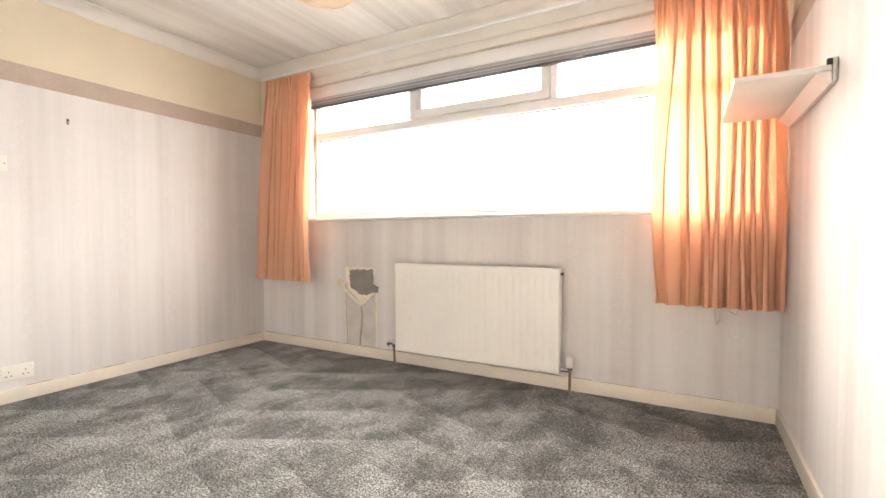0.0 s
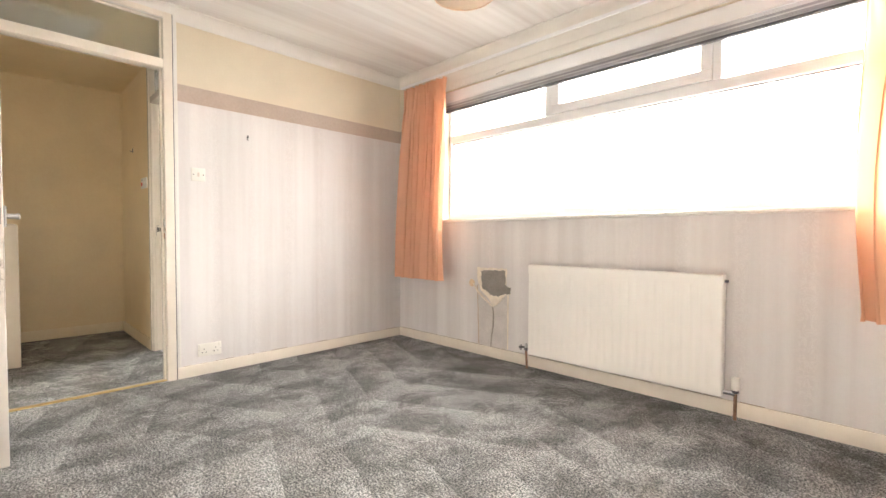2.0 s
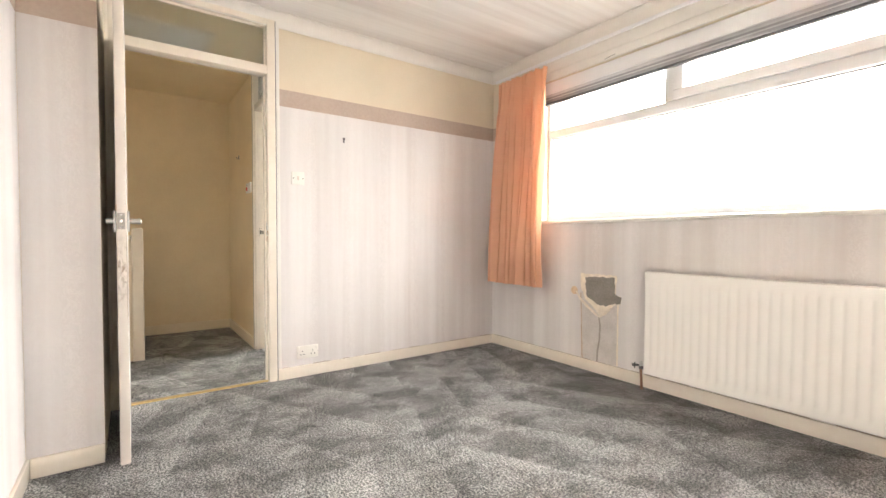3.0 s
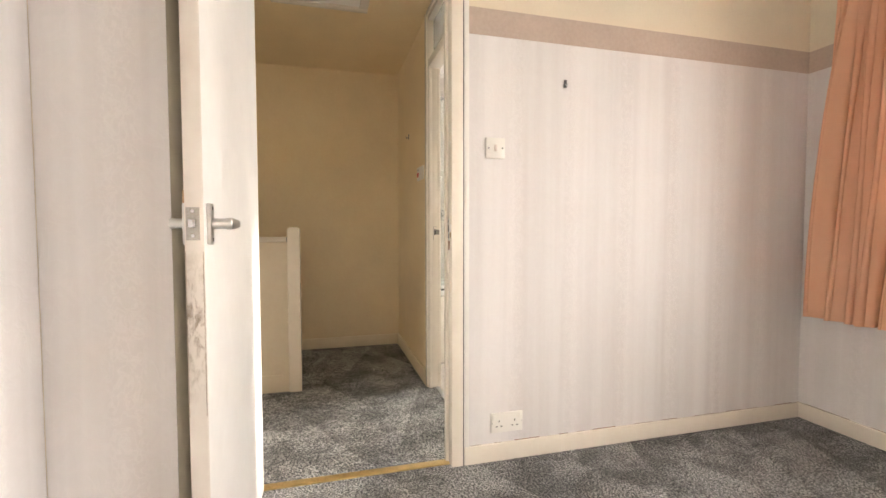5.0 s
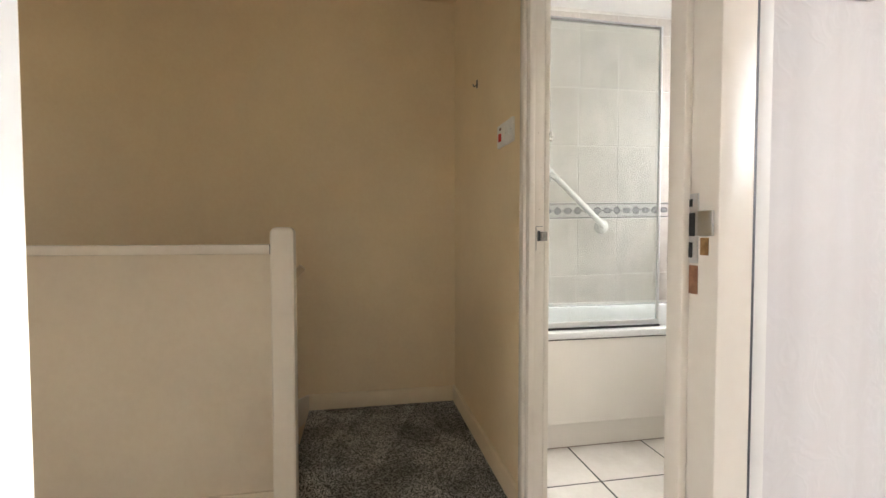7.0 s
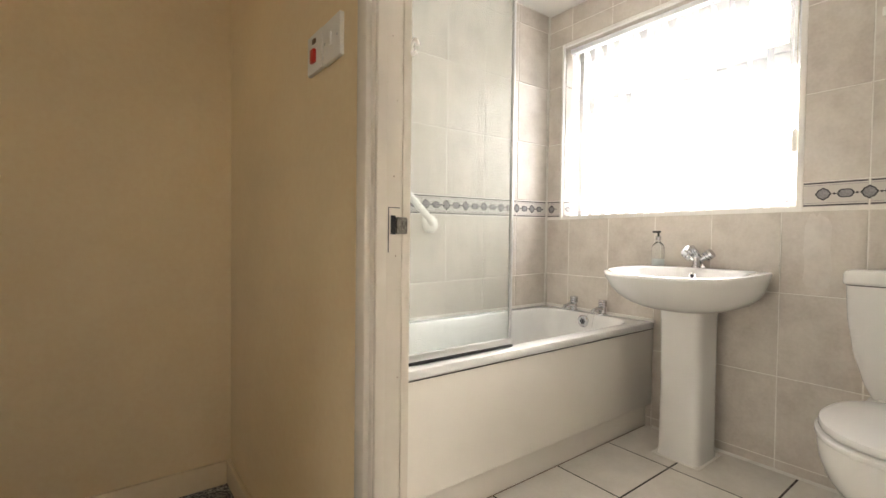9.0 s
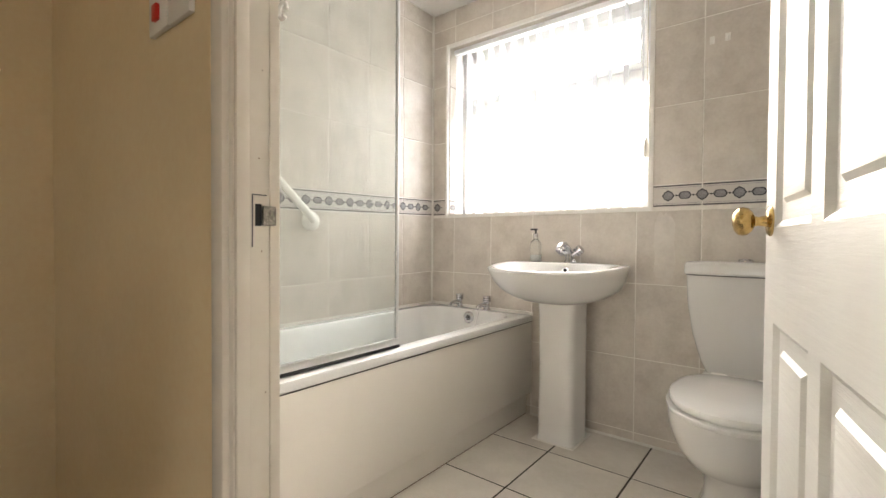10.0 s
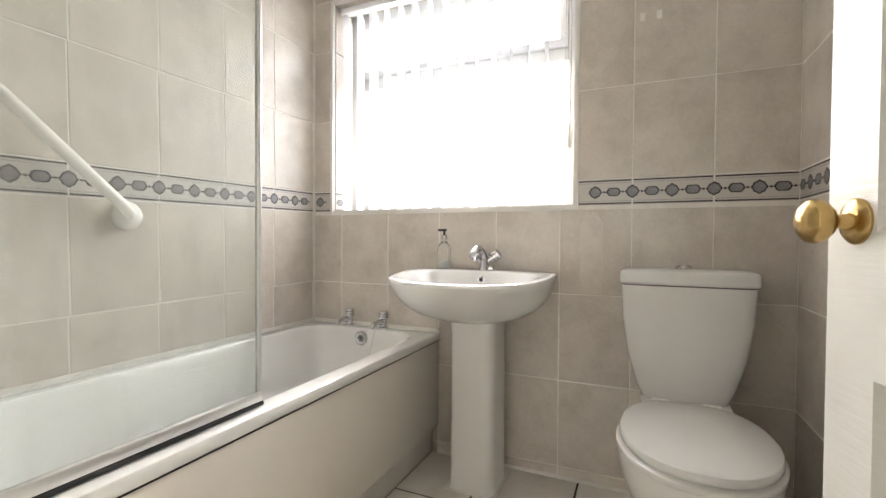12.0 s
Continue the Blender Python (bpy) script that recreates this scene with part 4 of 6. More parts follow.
part("rocker", boxes((-3.610, LY0 - 0.016, 1.362, -3.598, LY0 - 0.010, 1.388), bevel=0.002), PLASTIC, sw3)
for xx in (-3.636, -3.572):
    part("screw", ring_screw(xx, LY0 - 0.011, 1.374, "y", -1), STEEL, sw3)
hk = thing("wall_hook", "small dark hook on the landing wall", "hook", (-4.085, LY0, 1.70))
part("plate", boxes((-4.092, LY0 - 0.004, 1.685, -4.078, LY0, 1.722), bevel=0.001), DARK, hk)
part("prong", tube(bmesh.new(), [(-4.085, LY0 - 0.003, 1.70), (-4.085, LY0 - 0.018, 1.69), (-4.085, LY0 - 0.022, 1.702)], 0.003, 8), DARK, hk)

# ---- bathroom door frame and door ----
frame_2 = thing("door_frame_2", "cream gloss bathroom door frame with a light above", "door frame", (-3.05, 1.36, 0), kind="structure")
fy0, fy1 = LY0 - 0.004, LY1 + 0.010
for xa, xb in ((BO[0] - 0.03, BO[0]), (BO[1], BO[1] + 0.03)):
    part("jamb", boxes((xa, fy0, 0, xb, fy1, 2.315), bevel=0.0025), GLOSS, frame_2)
part("head", boxes((BO[0], fy0, 2.275, BO[1], fy1, 2.315), bevel=0.002), GLOSS, frame_2)
part("transom", boxes((BO[0], fy0, 1.990, BO[1], fy1, 2.040), bevel=0.003), GLOSS, frame_2)
part("glass_pane", boxes((BO[0], 1.342, 2.040, BO[1], 1.347, 2.275)), OBSCURE, frame_2, "obscure glass pane")
part("stop", boxes((BO[0], LY0 - 0.003, 0, BO[0] + 0.010, 1.331, 1.99), bevel=0.004), GLOSS, frame_2)
part("stop", boxes((BO[1] - 0.010, LY0 - 0.003, 0, BO[1], 1.337, 1.99), bevel=0.002), GLOSS, frame_2)
part("architrave", boxes((BO[0] - 0.050, LY0 - 0.015, 0, BO[0] - 0.012, LY0 - 0.0005, 2.325), bevel=0.004), GLOSS, frame_2)
part("architrave", boxes((BO[1] + 0.012, LY0 - 0.015, 0, BO[1] + 0.050, LY0 - 0.0005, 2.325), bevel=0.004), GLOSS, frame_2)
part("architrave", boxes((BO[0] - 0.012, LY0 - 0.015, 2.300, BO[1] + 0.012, LY0 - 0.0005, 2.325), bevel=0.003), GLOSS, frame_2)
TARNISH = mat("tarnished_steel", (0.27, 0.25, 0.22), 0.28, 1.0, var=0.4, scale=90, fine=300, bumps=0.2)
BRUISE = mat("bruised_brown_wood", (0.40, 0.29, 0.20), 0.8, var=0.2, scale=60)
keep = part("latch_keep", boxes((BO[0] - 0.0005, 1.340, 0.950, BO[0] + 0.0012, 1.366, 1.016)), GLOSS, frame_2, "painted-over latch keep")
part("keep_hole", boxes((BO[0] + 0.0002, 1.343, 0.968, BO[0] + 0.0022, 1.3535, 1.003), bevel=0.0008), BLACK, keep)
part("latch_lip", boxes((BO[0] + 0.0002, 1.3535, 0.969, BO[0] + 0.007, 1.3765, 1.000), bevel=0.002), TARNISH, keep, "tarnished metal latch lip")
for yy, zz, rr in ((1.350, 1.075, 0.0016), (1.356, 1.215, 0.0012), (1.3545, 0.928, 0.0014), (1.361, 0.700, 0.0016), (1.345, 1.330, 0.0012)):
    part("paint_chip", spin(bmesh.new(), [(0.0001, -0.0005), (rr, -0.0003), (rr * 0.8, 0.0005), (0.0001, 0.0006)], (BO[0], yy, zz), 7, "x"), BRUISE, frame_2, "brown paint chip")
part("edge_bead", boxes((BO[0] - 0.001, 1.367, 0, BO[0] + 0.004, 1.3845, 1.99), bevel=0.002), GLOSS, frame_2, "gloss edge bead")
part("chip", boxes((BO[0] + 0.0009, 1.3375, 0.935, BO[0] + 0.0018, 1.339, 1.018), (BO[0] + 0.0009, 1.3375, 1.0165, BO[0] + 0.0018, 1.362, 1.018)), DARK, keep)
ring = [(BO[0] + 0.012 + 0.011 * math.cos(q), 1.384, 1.316 + 0.013 * math.sin(q)) for q in (2 * math.pi * k / 14 for k in range(13))]
catch = part("eye_hook", tube(bmesh.new(), ring, 0.0035, 8), PLASTIC, frame_2, "small white painted eye hook")
part("hook_stem", tube(bmesh.new(), [(BO[0] - 0.001, 1.384, 1.316), (BO[0] + 0.004, 1.384, 1.316)], 0.004, 8), PLASTIC, catch)
part("paint_run", tube(bmesh.new(), [(BO[0] + 0.001, 1.372, 1.250), (BO[0] + 0.003, 1.378, 1.243)], [0.0025, 0.0012], 6), BRUISE, frame_2)
tagged(part("threshold_strip", boxes((BO[0], LY0 + 0.040, -0.003, BO[1], LY0 + 0.062, 0.005), bevel=0.002), STEEL), "metal strip between carpet and tiles", "trim", kind="structure")


def grained_paint():
    """White paint over moulded wood grain."""
    m, nt, bsdf, add, link = node_mat("white_moulded_door_paint")
    c = ramp(nt, noise_tex(nt, 4, 4), [(0.3, (0.80, 0.78, 0.74)), (0.7, (0.86, 0.85, 0.81))])
    link(c, bsdf.inputs["Base Color"])
    bsdf.inputs["Roughness"].default_value = 0.33
    g = noise_tex(nt, 26.0, 5, (0.25, 1, 3.2), 0.6)
    bump(nt, bsdf, g, 0.4, 0.003)
    return m


GRAIN = grained_paint()
ang = math.degrees(math.atan2(0.764, -0.145))
door_2 = thing("door_2", "white six-panel bathroom door standing open", "door", (BO[1], 1.387, 0, 0, 0, ang), kind="structure")


def panelled_leaf(w, h, t, panels):
    """A moulded leaf from (0, 0) to (w, t), both faces with sunk and raised panels."""
    bm = bmesh.new()
    us = sorted({0.0, w, *(p for q in panels for p in q[:2])})
    zs = sorted({0.008, h, *(p for q in panels for p in q[2:])})
    for face, s in ((0.0, math.copysign(1, t)), (t, -math.copysign(1, t))):
        for i in range(len(us) - 1):
            for j in range(len(zs) - 1):
                um, zm = (us[i] + us[i + 1]) / 2, (zs[j] + zs[j + 1]) / 2
                if not any(p[0] < um < p[1] and p[2] < zm < p[3] for p in panels):
                    bm.faces.new([bm.verts.new((u, face, z)) for u, z in ((us[i], zs[j]), (us[i + 1], zs[j]), (us[i + 1], zs[j + 1]), (us[i], zs[j + 1]))])
        for a, b, lo, hi in panels:
            loops = []
            for inset, d in ((0, 0), (0.006, 0.004), (0.013, 0.009), (0.040, 0.010), (0.044, 0.0095), (0.052, 0.003), (0.056, 0.002)):
                loops.append([bm.verts.new((u, face + s * d, z)) for u, z in ((a + inset, lo + inset), (b - inset, lo + inset), (b - inset, hi - inset), (a + inset, hi - inset))])
            for l0, l1 in zip(loops, loops[1:]):
                for k in range(4):
                    bm.faces.new((l0[k], l0[(k + 1) % 4], l1[(k + 1) % 4], l1[k]))
            bm.faces.new(loops[-1])
    for (ua, za), (ub, zb) in (((0, 0.008), (w, 0.008)), ((w, 0.008), (w, h)), ((w, h), (0, h)), ((0, h), (0, 0.008))):
        bm.faces.new([bm.verts.new(p) for p in ((ua, 0, za), (ub, 0, zb), (ub, t, zb), (ua, t, za))])
    bmesh.ops.remove_doubles(bm, verts=bm.verts, dist=0.0003)
    return bm


cols = ((0.094, 0.350), (0.412, 0.668))
rows_z = ((0.215, 0.794), (0.976, 1.610), (1.715, 1.870))
leaf2 = new("leaf", bpy.data.meshes.new("leaf"))
finish(leaf2, panelled_leaf(0.762, 1.982, -0.035, [(a, b, lo, hi) for a, b in cols for lo, hi in rows_z]), GRAIN, 20)
leaf2.parent = door_2


def local_part(name, bm, material, parent, label="", smooth=35):
    ob = new(name, bpy.data.meshes.new(name))
    finish(ob, bm, material, smooth)
    ob.parent = parent
    return tagged(ob, label) if label else ob


for s, face in ((1, 0.0), (-1, -0.035)):
    ku, kz = 0.703, 0.990
    rose = local_part("rose", spin(bmesh.new(), [(0.001, 0), (0.030, 0), (0.030, s * 0.003), (0.026, s * 0.007), (0.015, s * 0.009), (0.001, s * 0.009)], (ku, face, kz), 28, "y"), BRASS, door_2, "round brass rose")
    local_part("knob", spin(bmesh.new(), [(0.001, s * 0.008), (0.0115, s * 0.008), (0.0105, s * 0.014), (0.009, s * 0.022), (0.011, s * 0.028), (0.020, s * 0.032), (0.0275, s * 0.040), (0.0295, s * 0.048), (0.0275, s * 0.056), (0.019, s * 0.063), (0.008, s * 0.066), (0.001, s * 0.0665)], (ku, face, kz), 32, "y"), BRASS, rose, "polished brass knob")
    for dx, dz in ((0.0, 0.020), (0.017, -0.011), (-0.017, -0.011)):
        local_part("screw", spin(bmesh.new(), [(0.0001, s * 0.006), (0.003, s * 0.0075), (0.0001, s * 0.0085)], (ku + dx, face, kz + dz), 8, "y"), BRASS, rose)
latch2 = local_part("latch_plate", boxes((0.7615, -0.029, 0.958, 0.7632, -0.006, 1.022)), BRASS, door_2, "brass latch plate")
local_part("latch_bolt", boxes((0.7630, -0.024, 0.981, 0.772, -0.011, 0.999), bevel=0.002), CHROME, latch2)
for zz in (0.22, 1.02, 1.80):
    local_part("hinge", tube(bmesh.new(), [(-0.004, 0.004, zz - 0.038), (-0.004, 0.004, zz + 0.038)], 0.005, 10), BRASS, door_2)

# ---- bathroom window ----
window_2 = thing("window_2", "white plastic bathroom window with an upper light", "window", (-3.88, 3.34, 1.10), kind="structure")
bx0, bx1, bz0, bz1 = BWIN
y0, y1 = 3.325, 3.385
for d in ((bx0, y0, bz0, bx1, y1, bz0 + 0.055), (bx0, y0, bz1 - 0.055, bx1, y1, bz1), (bx0, y0, bz0 + 0.055, bx0 + 0.055, y1, bz1 - 0.055), (bx1 - 0.055, y0, bz0 + 0.055, bx1, y1, bz1 - 0.055)):
    part("window_frame", boxes(d, bevel=0.006), UPVC, window_2)
part("transom", boxes((bx0 + 0.055, y0, 1.745, bx1 - 0.055, y1, 1.805), bevel=0.006), UPVC, window_2)
sash_d = ((bx0 + 0.057, 1.807, bx1 - 0.057, 1.843), (bx0 + 0.057, 2.057, bx1 - 0.057, 2.093), (bx0 + 0.057, 1.843, bx0 + 0.093, 2.057), (bx1 - 0.093, 1.843, bx1 - 0.057, 2.057))
part("opening_sash", boxes(*[(a, y0 - 0.012, b, c, y1 - 0.01, d) for a, b, c, d in sash_d], bevel=0.004), UPVC, window_2)
FROST = glass_mat("frosted_glass", (0.97, 0.98, 0.98), 0.3)
for za, zb, xa, xb in ((bz0 + 0.055, 1.745, bx0 + 0.055, bx1 - 0.055), (1.843, 2.057, bx0 + 0.093, bx1 - 0.093)):
    g = part("pane", boxes((xa, 3.352, za, xb, 3.357, zb)), FROST, window_2, "frosted glass", smooth=None)
    g.visible_shadow = False
part("sash_handle", boxes((-3.90, y0 - 0.03, 1.815, -3.80, y0 - 0.012, 1.833), bevel=0.004), UPVC, window_2)
EDGE = mat("white_tile_trim", (0.84, 0.82, 0.78), 0.35, var=0.03, bumps=0)
part("edge_trim", boxes((bx0 - 0.008, BY - 0.003, bz0 - 0.010, bx0 + 0.002, BY + 0.018, bz1 + 0.01), (bx1 - 0.008, BY - 0.003, bz0 - 0.010, bx1 + 0.010, BY + 0.018, bz1 + 0.01),
                        (bx0 + 0.008, BY - 0.003, bz0 - 0.010, bx1 - 0.008, BY + 0.018, bz0 + 0.010), (bx0 + 0.008, BY - 0.003, bz1 - 0.008, bx1 - 0.008, BY + 0.018, bz1 + 0.010)), EDGE, window_2, "white tile edge trim", smooth=None)

vb = thing("vertical_blind", "sheer white vertical blind drawn across the bathroom window", "blind", (-3.88, 3.23, 1.12))
part("headrail", boxes((bx0 + 0.03, 3.195, 2.098, bx1 - 0.012, 3.238, 2.128), bevel=0.004), UPVC, vb)
VOILE = cloth_mat("sheer_white_blind", (0.55, 0.56, 0.58), 0.14)


def add_layer(m, node_type, share, color):
    """Mix a second plain shader over a material's own."""
    nt = m.node_tree
    out = nt.nodes["Material Output"].inputs["Surface"]
    second = nt.nodes.new(node_type)
    second.inputs["Color"].default_value = (*color, 1)
    ms = nt.nodes.new("ShaderNodeMixShader")
    ms.inputs[0].default_value = share
    nt.links.new(out.links[0].from_socket, ms.inputs[1])
    nt.links.new(second.outputs[0], ms.inputs[2])
    nt.links.new(ms.outputs[0], out)


add_layer(VOILE, "ShaderNodeBsdfTransparent", 0.38, (0.95, 0.96, 0.98))
nsl = 15
for k in range(nsl):
    cx = bx0 + 0.060 + (bx1 - bx0 - 0.11) * k / (nsl - 1)
    a = radians(95 + 4 * math.sin(k * 2.3))
    dx, dy = 0.0445 * math.cos(a), 0.0445 * math.sin(a)
    cy = 3.217
    bm = bmesh.new()
    grid = []
    for j, z in enumerate((1.128, 1.5, 1.9, 2.075, 2.092)):
        q = 0.45 if z > 2.08 else 1.0
        grid.append([bm.verts.new((cx + dx * s * q, cy + dy * s * q + 0.004 * (1 - s * s), z)) for s in (-1, -0.5, 0, 0.5, 1)])
    for r0, r1 in zip(grid, grid[1:]):
        for i in range(4):
            bm.faces.new((r0[i], r0[i + 1], r1[i + 1], r1[i]))
    sl = part("slat", bm, VOILE, vb, smooth=60)
    part("weight", loft(bmesh.new(), [[(cx + dx * s * 0.93 + oy, cy + dy * s * 0.93 - 0.003, z) for s, oy in ((-1, -0.0015), (1, -0.0015), (1, 0.0015), (-1, 0.0015))] for z in (1.112, 1.130)]), UPVC, sl, "bottom weight", smooth=None)
    part("hanger", boxes((cx - 0.004, cy - 0.004, 2.088, cx + 0.004, cy + 0.004, 2.100)), UPVC, sl)
part("cord", tube(bmesh.new(), [(bx1 - 0.025, 3.19, 2.10), (bx1 - 0.024, 3.188, 1.43)], 0.002, 6), CORD, vb)
part("cord_weight", spin(bmesh.new(), [(0.001, 0), (0.011, 0.004), (0.013, 0.03), (0.011, 0.085), (0.004, 0.10), (0.001, 0.10)], (bx1 - 0.024, 3.186, 1.335), 16), PLASTIC, vb, "white cord weight")

# ---- bath ----
bath = thing("bathtub", "white acrylic bath with a cream side panel", "bathtub", (-4.23, 2.3, 0))
tx0, tx1, ty0, ty1, tz = EX + 0.013, -3.868, LY1 + 0.014, BY - 0.003, 0.548


def rrect(x0, y0, x1, y1, r, z, n=7):
    pts = []
    for cx, cy, a0 in ((x1 - r, y1 - r, 0), (x0 + r, y1 - r, 90), (x0 + r, y0 + r, 180), (x1 - r, y0 + r, 270)):
        for k in range(n):
            a = radians(a0 + 90 * k / (n - 1))
            pts.append((cx + r * math.cos(a), cy + r * math.sin(a), z))
    return pts


rings = [rrect(tx0, ty0, tx1, ty1, 0.006, tz - 0.030), rrect(tx0, ty0, tx1, ty1, 0.008, tz - 0.012), rrect(tx0 + 0.004, ty0 + 0.004, tx1 - 0.004, ty1 - 0.004, 0.010, tz - 0.003),
         rrect(tx0 + 0.012, ty0 + 0.012, tx1 - 0.012, ty1 - 0.012, 0.015, tz), rrect(tx0 + 0.055, ty0 + 0.060, tx1 - 0.065, ty1 - 0.066, 0.13, tz - 0.002),
         rrect(tx0 + 0.066, ty0 + 0.072, tx1 - 0.076, ty1 - 0.074, 0.13, tz - 0.014), rrect(tx0 + 0.085, ty0 + 0.16, tx1 - 0.095, ty1 - 0.098, 0.12, tz - 0.18),
         rrect(tx0 + 0.12, ty0 + 0.28, tx1 - 0.13, ty1 - 0.15, 0.12, tz - 0.37), rrect(tx0 + 0.17, ty0 + 0.34, tx1 - 0.18, ty1 - 0.24, 0.10, tz - 0.40)]
tub = loft(bmesh.new(), rings, caps=False)
tub.faces.new([v for v in tub.verts][-28:])
part("tub", tub, ACRYLIC, bath, smooth=40)
PANEL = mat("cream_bath_panel", (0.88, 0.84, 0.77), 0.3, var=0.03, scale=2, bumps=0)
part("side_panel", boxes((-3.912, ty0, 0.125, -3.874, ty1, tz - 0.033), bevel=0.002), PANEL, bath, "cream side panel")
part("plinth", boxes((-3.935, ty0, 0.0, -3.905, ty1, 0.122), bevel=0.002), PANEL, bath, "cream plinth")
part("body", boxes((tx0 + 0.02, ty0 + 0.02, 0.0, -3.936, ty0 + 0.06, 0.3)), PANEL, bath)
part("rim_joint", boxes((-3.8745, ty0, tz - 0.0375, -3.8715, ty1, tz - 0.0345)), BLACK, bath, smooth=None)
ov = part("overflow", spin(bmesh.new(), [(0.001, 0.014), (0.035, 0.014), (0.035, -0.004), (0.028, -0.010), (0.020, -0.008), (0.001, -0.006)], (-4.238, ty1 - 0.078, 0.502), 28, "y"), CHROME, bath, "chrome overflow")
for k in range(7):
    a = 2 * math.pi * k / 6
    r = 0 if k == 6 else 0.012
    part("drain_hole", spin(bmesh.new(), [(0.0001, -0.0065), (0.0055, -0.0075), (0.0001, -0.0085)], (-4.238 + r * math.cos(a), ty1 - 0.078, 0.502 + r * math.sin(a)), 8, "y"), BLACK, ov)
part("waste", spin(bmesh.new(), [(0.001, 0), (0.034, 0), (0.034, 0.003), (0.02, 0.001), (0.001, 0.001)], (-4.25, ty1 - 0.33, tz - 0.3995), 24), CHROME, bath)
part("plug_chain", tube(bmesh.new(), [(-4.165, 3.10, 0.578), (-4.20, 3.085, 0.552), (-4.220, 3.083, 0.525), (-4.236, 3.083, 0.505)], 0.0016, 6), CHROME, bath)
part("plug_chain", tube(bmesh.new(), [(-4.150, 3.085, 0.570), (-4.158, 3.075, 0.545), (-4.17, 3.06, 0.46), (-4.18, 3.03, 0.36), (-4.20, 2.95, 0.25)], 0.0016, 6), CHROME, bath)
SEAL = mat("white_sealant", (0.82, 0.80, 0.75), 0.4, var=0.06, scale=30, bumps=0)
part("sealant", boxes((EX + 0.012, ty0, tz - 0.004, EX + 0.020, ty1, tz + 0.014), (EX + 0.012, BY - 0.008, tz - 0.004, tx1, BY - 0.001, tz + 0.014)), SEAL, bath, "white sealant bead", smooth=None)


part("floor_joint", boxes((-3.9055, ty0, 0.0005, -3.9030, ty1, 0.0035)), mat("brown_floor_joint", (0.34, 0.28, 0.22), 0.8, var=0.2, scale=30), bath, "thin brown joint along the plinth", smooth=None)


def pillar_tap(x, label):
    th = thing("bath_tap", label, "tap", (x, 3.132, tz - 0.001), group="bath taps")
    part("tap_body", spin(bmesh.new(), [(0.001, 0), (0.024, 0), (0.024, 0.006), (0.017, 0.012), (0.016, 0.042), (0.018, 0.045), (0.001, 0.047)], (x, 3.132, tz - 0.001), 22), CHROME, th)
    part("spout", tube(bmesh.new(), [(x, 3.132, tz + 0.028), (x - 0.008, 3.098, tz + 0.034), (x - 0.012, 3.062, tz + 0.026), (x - 0.012, 3.050, tz + 0.014)], [0.015, 0.013, 0.011, 0.011], 14), CHROME, th)
    prof = [(0.001, 0.046), (0.019, 0.046), (0.0235, 0.050), (0.0235, 0.057), (0.020, 0.059), (0.0235, 0.061), (0.0235, 0.068), (0.020, 0.070), (0.0235, 0.072), (0.0220, 0.083), (0.001, 0.085)]
    part("head", spin(bmesh.new(), prof, (x, 3.132, tz - 0.001), 18), CHROME, th)
    return th


pillar_tap(-4.336, "chrome pillar tap on the bath rim")
pillar_tap(-4.144, "chrome pillar tap on the bath rim")

# shower screen
scr = thing("shower_screen", "glass shower screen with chrome edges on the bath", "shower screen", (-3.915, 1.8, tz))
SGLASS = glass_mat("screen_glass", (0.88, 0.925, 0.905))
add_layer(SGLASS, "ShaderNodeBsdfDiffuse", 0.09, (0.78, 0.80, 0.78))   # pale haze painting reflected light on the glass, plus film and drips of dried water
drips = ramp(SGLASS.node_tree, noise_tex(SGLASS.node_tree, 28.0, 5, (1, 1, 0.16), 0.7), [(0.42, (0.075, 0.075, 0.075)), (0.60, (0.10, 0.10, 0.10)), (0.74, (0.16, 0.16, 0.16))])
haze_mix = [n for n in SGLASS.node_tree.nodes if n.type == "MIX_SHADER"][0]
SGLASS.node_tree.links.new(drips, haze_mix.inputs[0])
SATIN = mat("bright_satin_metal", (0.80, 0.80, 0.79), 0.34, 0.85, var=0.04, fine=200, bumps=0.0)
sx = -3.915
g = part("glass_panel", boxes((sx - 0.003, LY1 + 0.035, tz + 0.020, sx + 0.003, 2.154, 1.960)), SGLASS, scr, "clear glass sheet", smooth=None)
g.visible_shadow = False
part("edge_profile", boxes((sx - 0.008, 2.154, tz + 0.016, sx + 0.008, 2.167, 1.966), bevel=0.004), SATIN, scr, "satin metal edge profile")
part("wall_profile", boxes((sx - 0.014, LY1 + 0.013, tz + 0.012, sx + 0.014, LY1 + 0.037, 1.966), bevel=0.003), CHROME, scr, "chrome wall profile")
part("top_profile", boxes((sx - 0.009, LY1 + 0.037, 1.950, sx + 0.009, 2.150, 1.966), bevel=0.003), CHROME, scr)
part("bottom_profile", boxes((sx - 0.010, LY1 + 0.037, tz + 0.012, sx + 0.010, 2.166, tz + 0.036), bevel=0.003), SATIN, scr, "satin metal bottom profile")
part("seal", boxes((sx - 0.007, LY1 + 0.037, tz + 0.001, sx + 0.011, 2.170, tz + 0.0115), bevel=0.003), BLACK, scr, "black rubber seal")

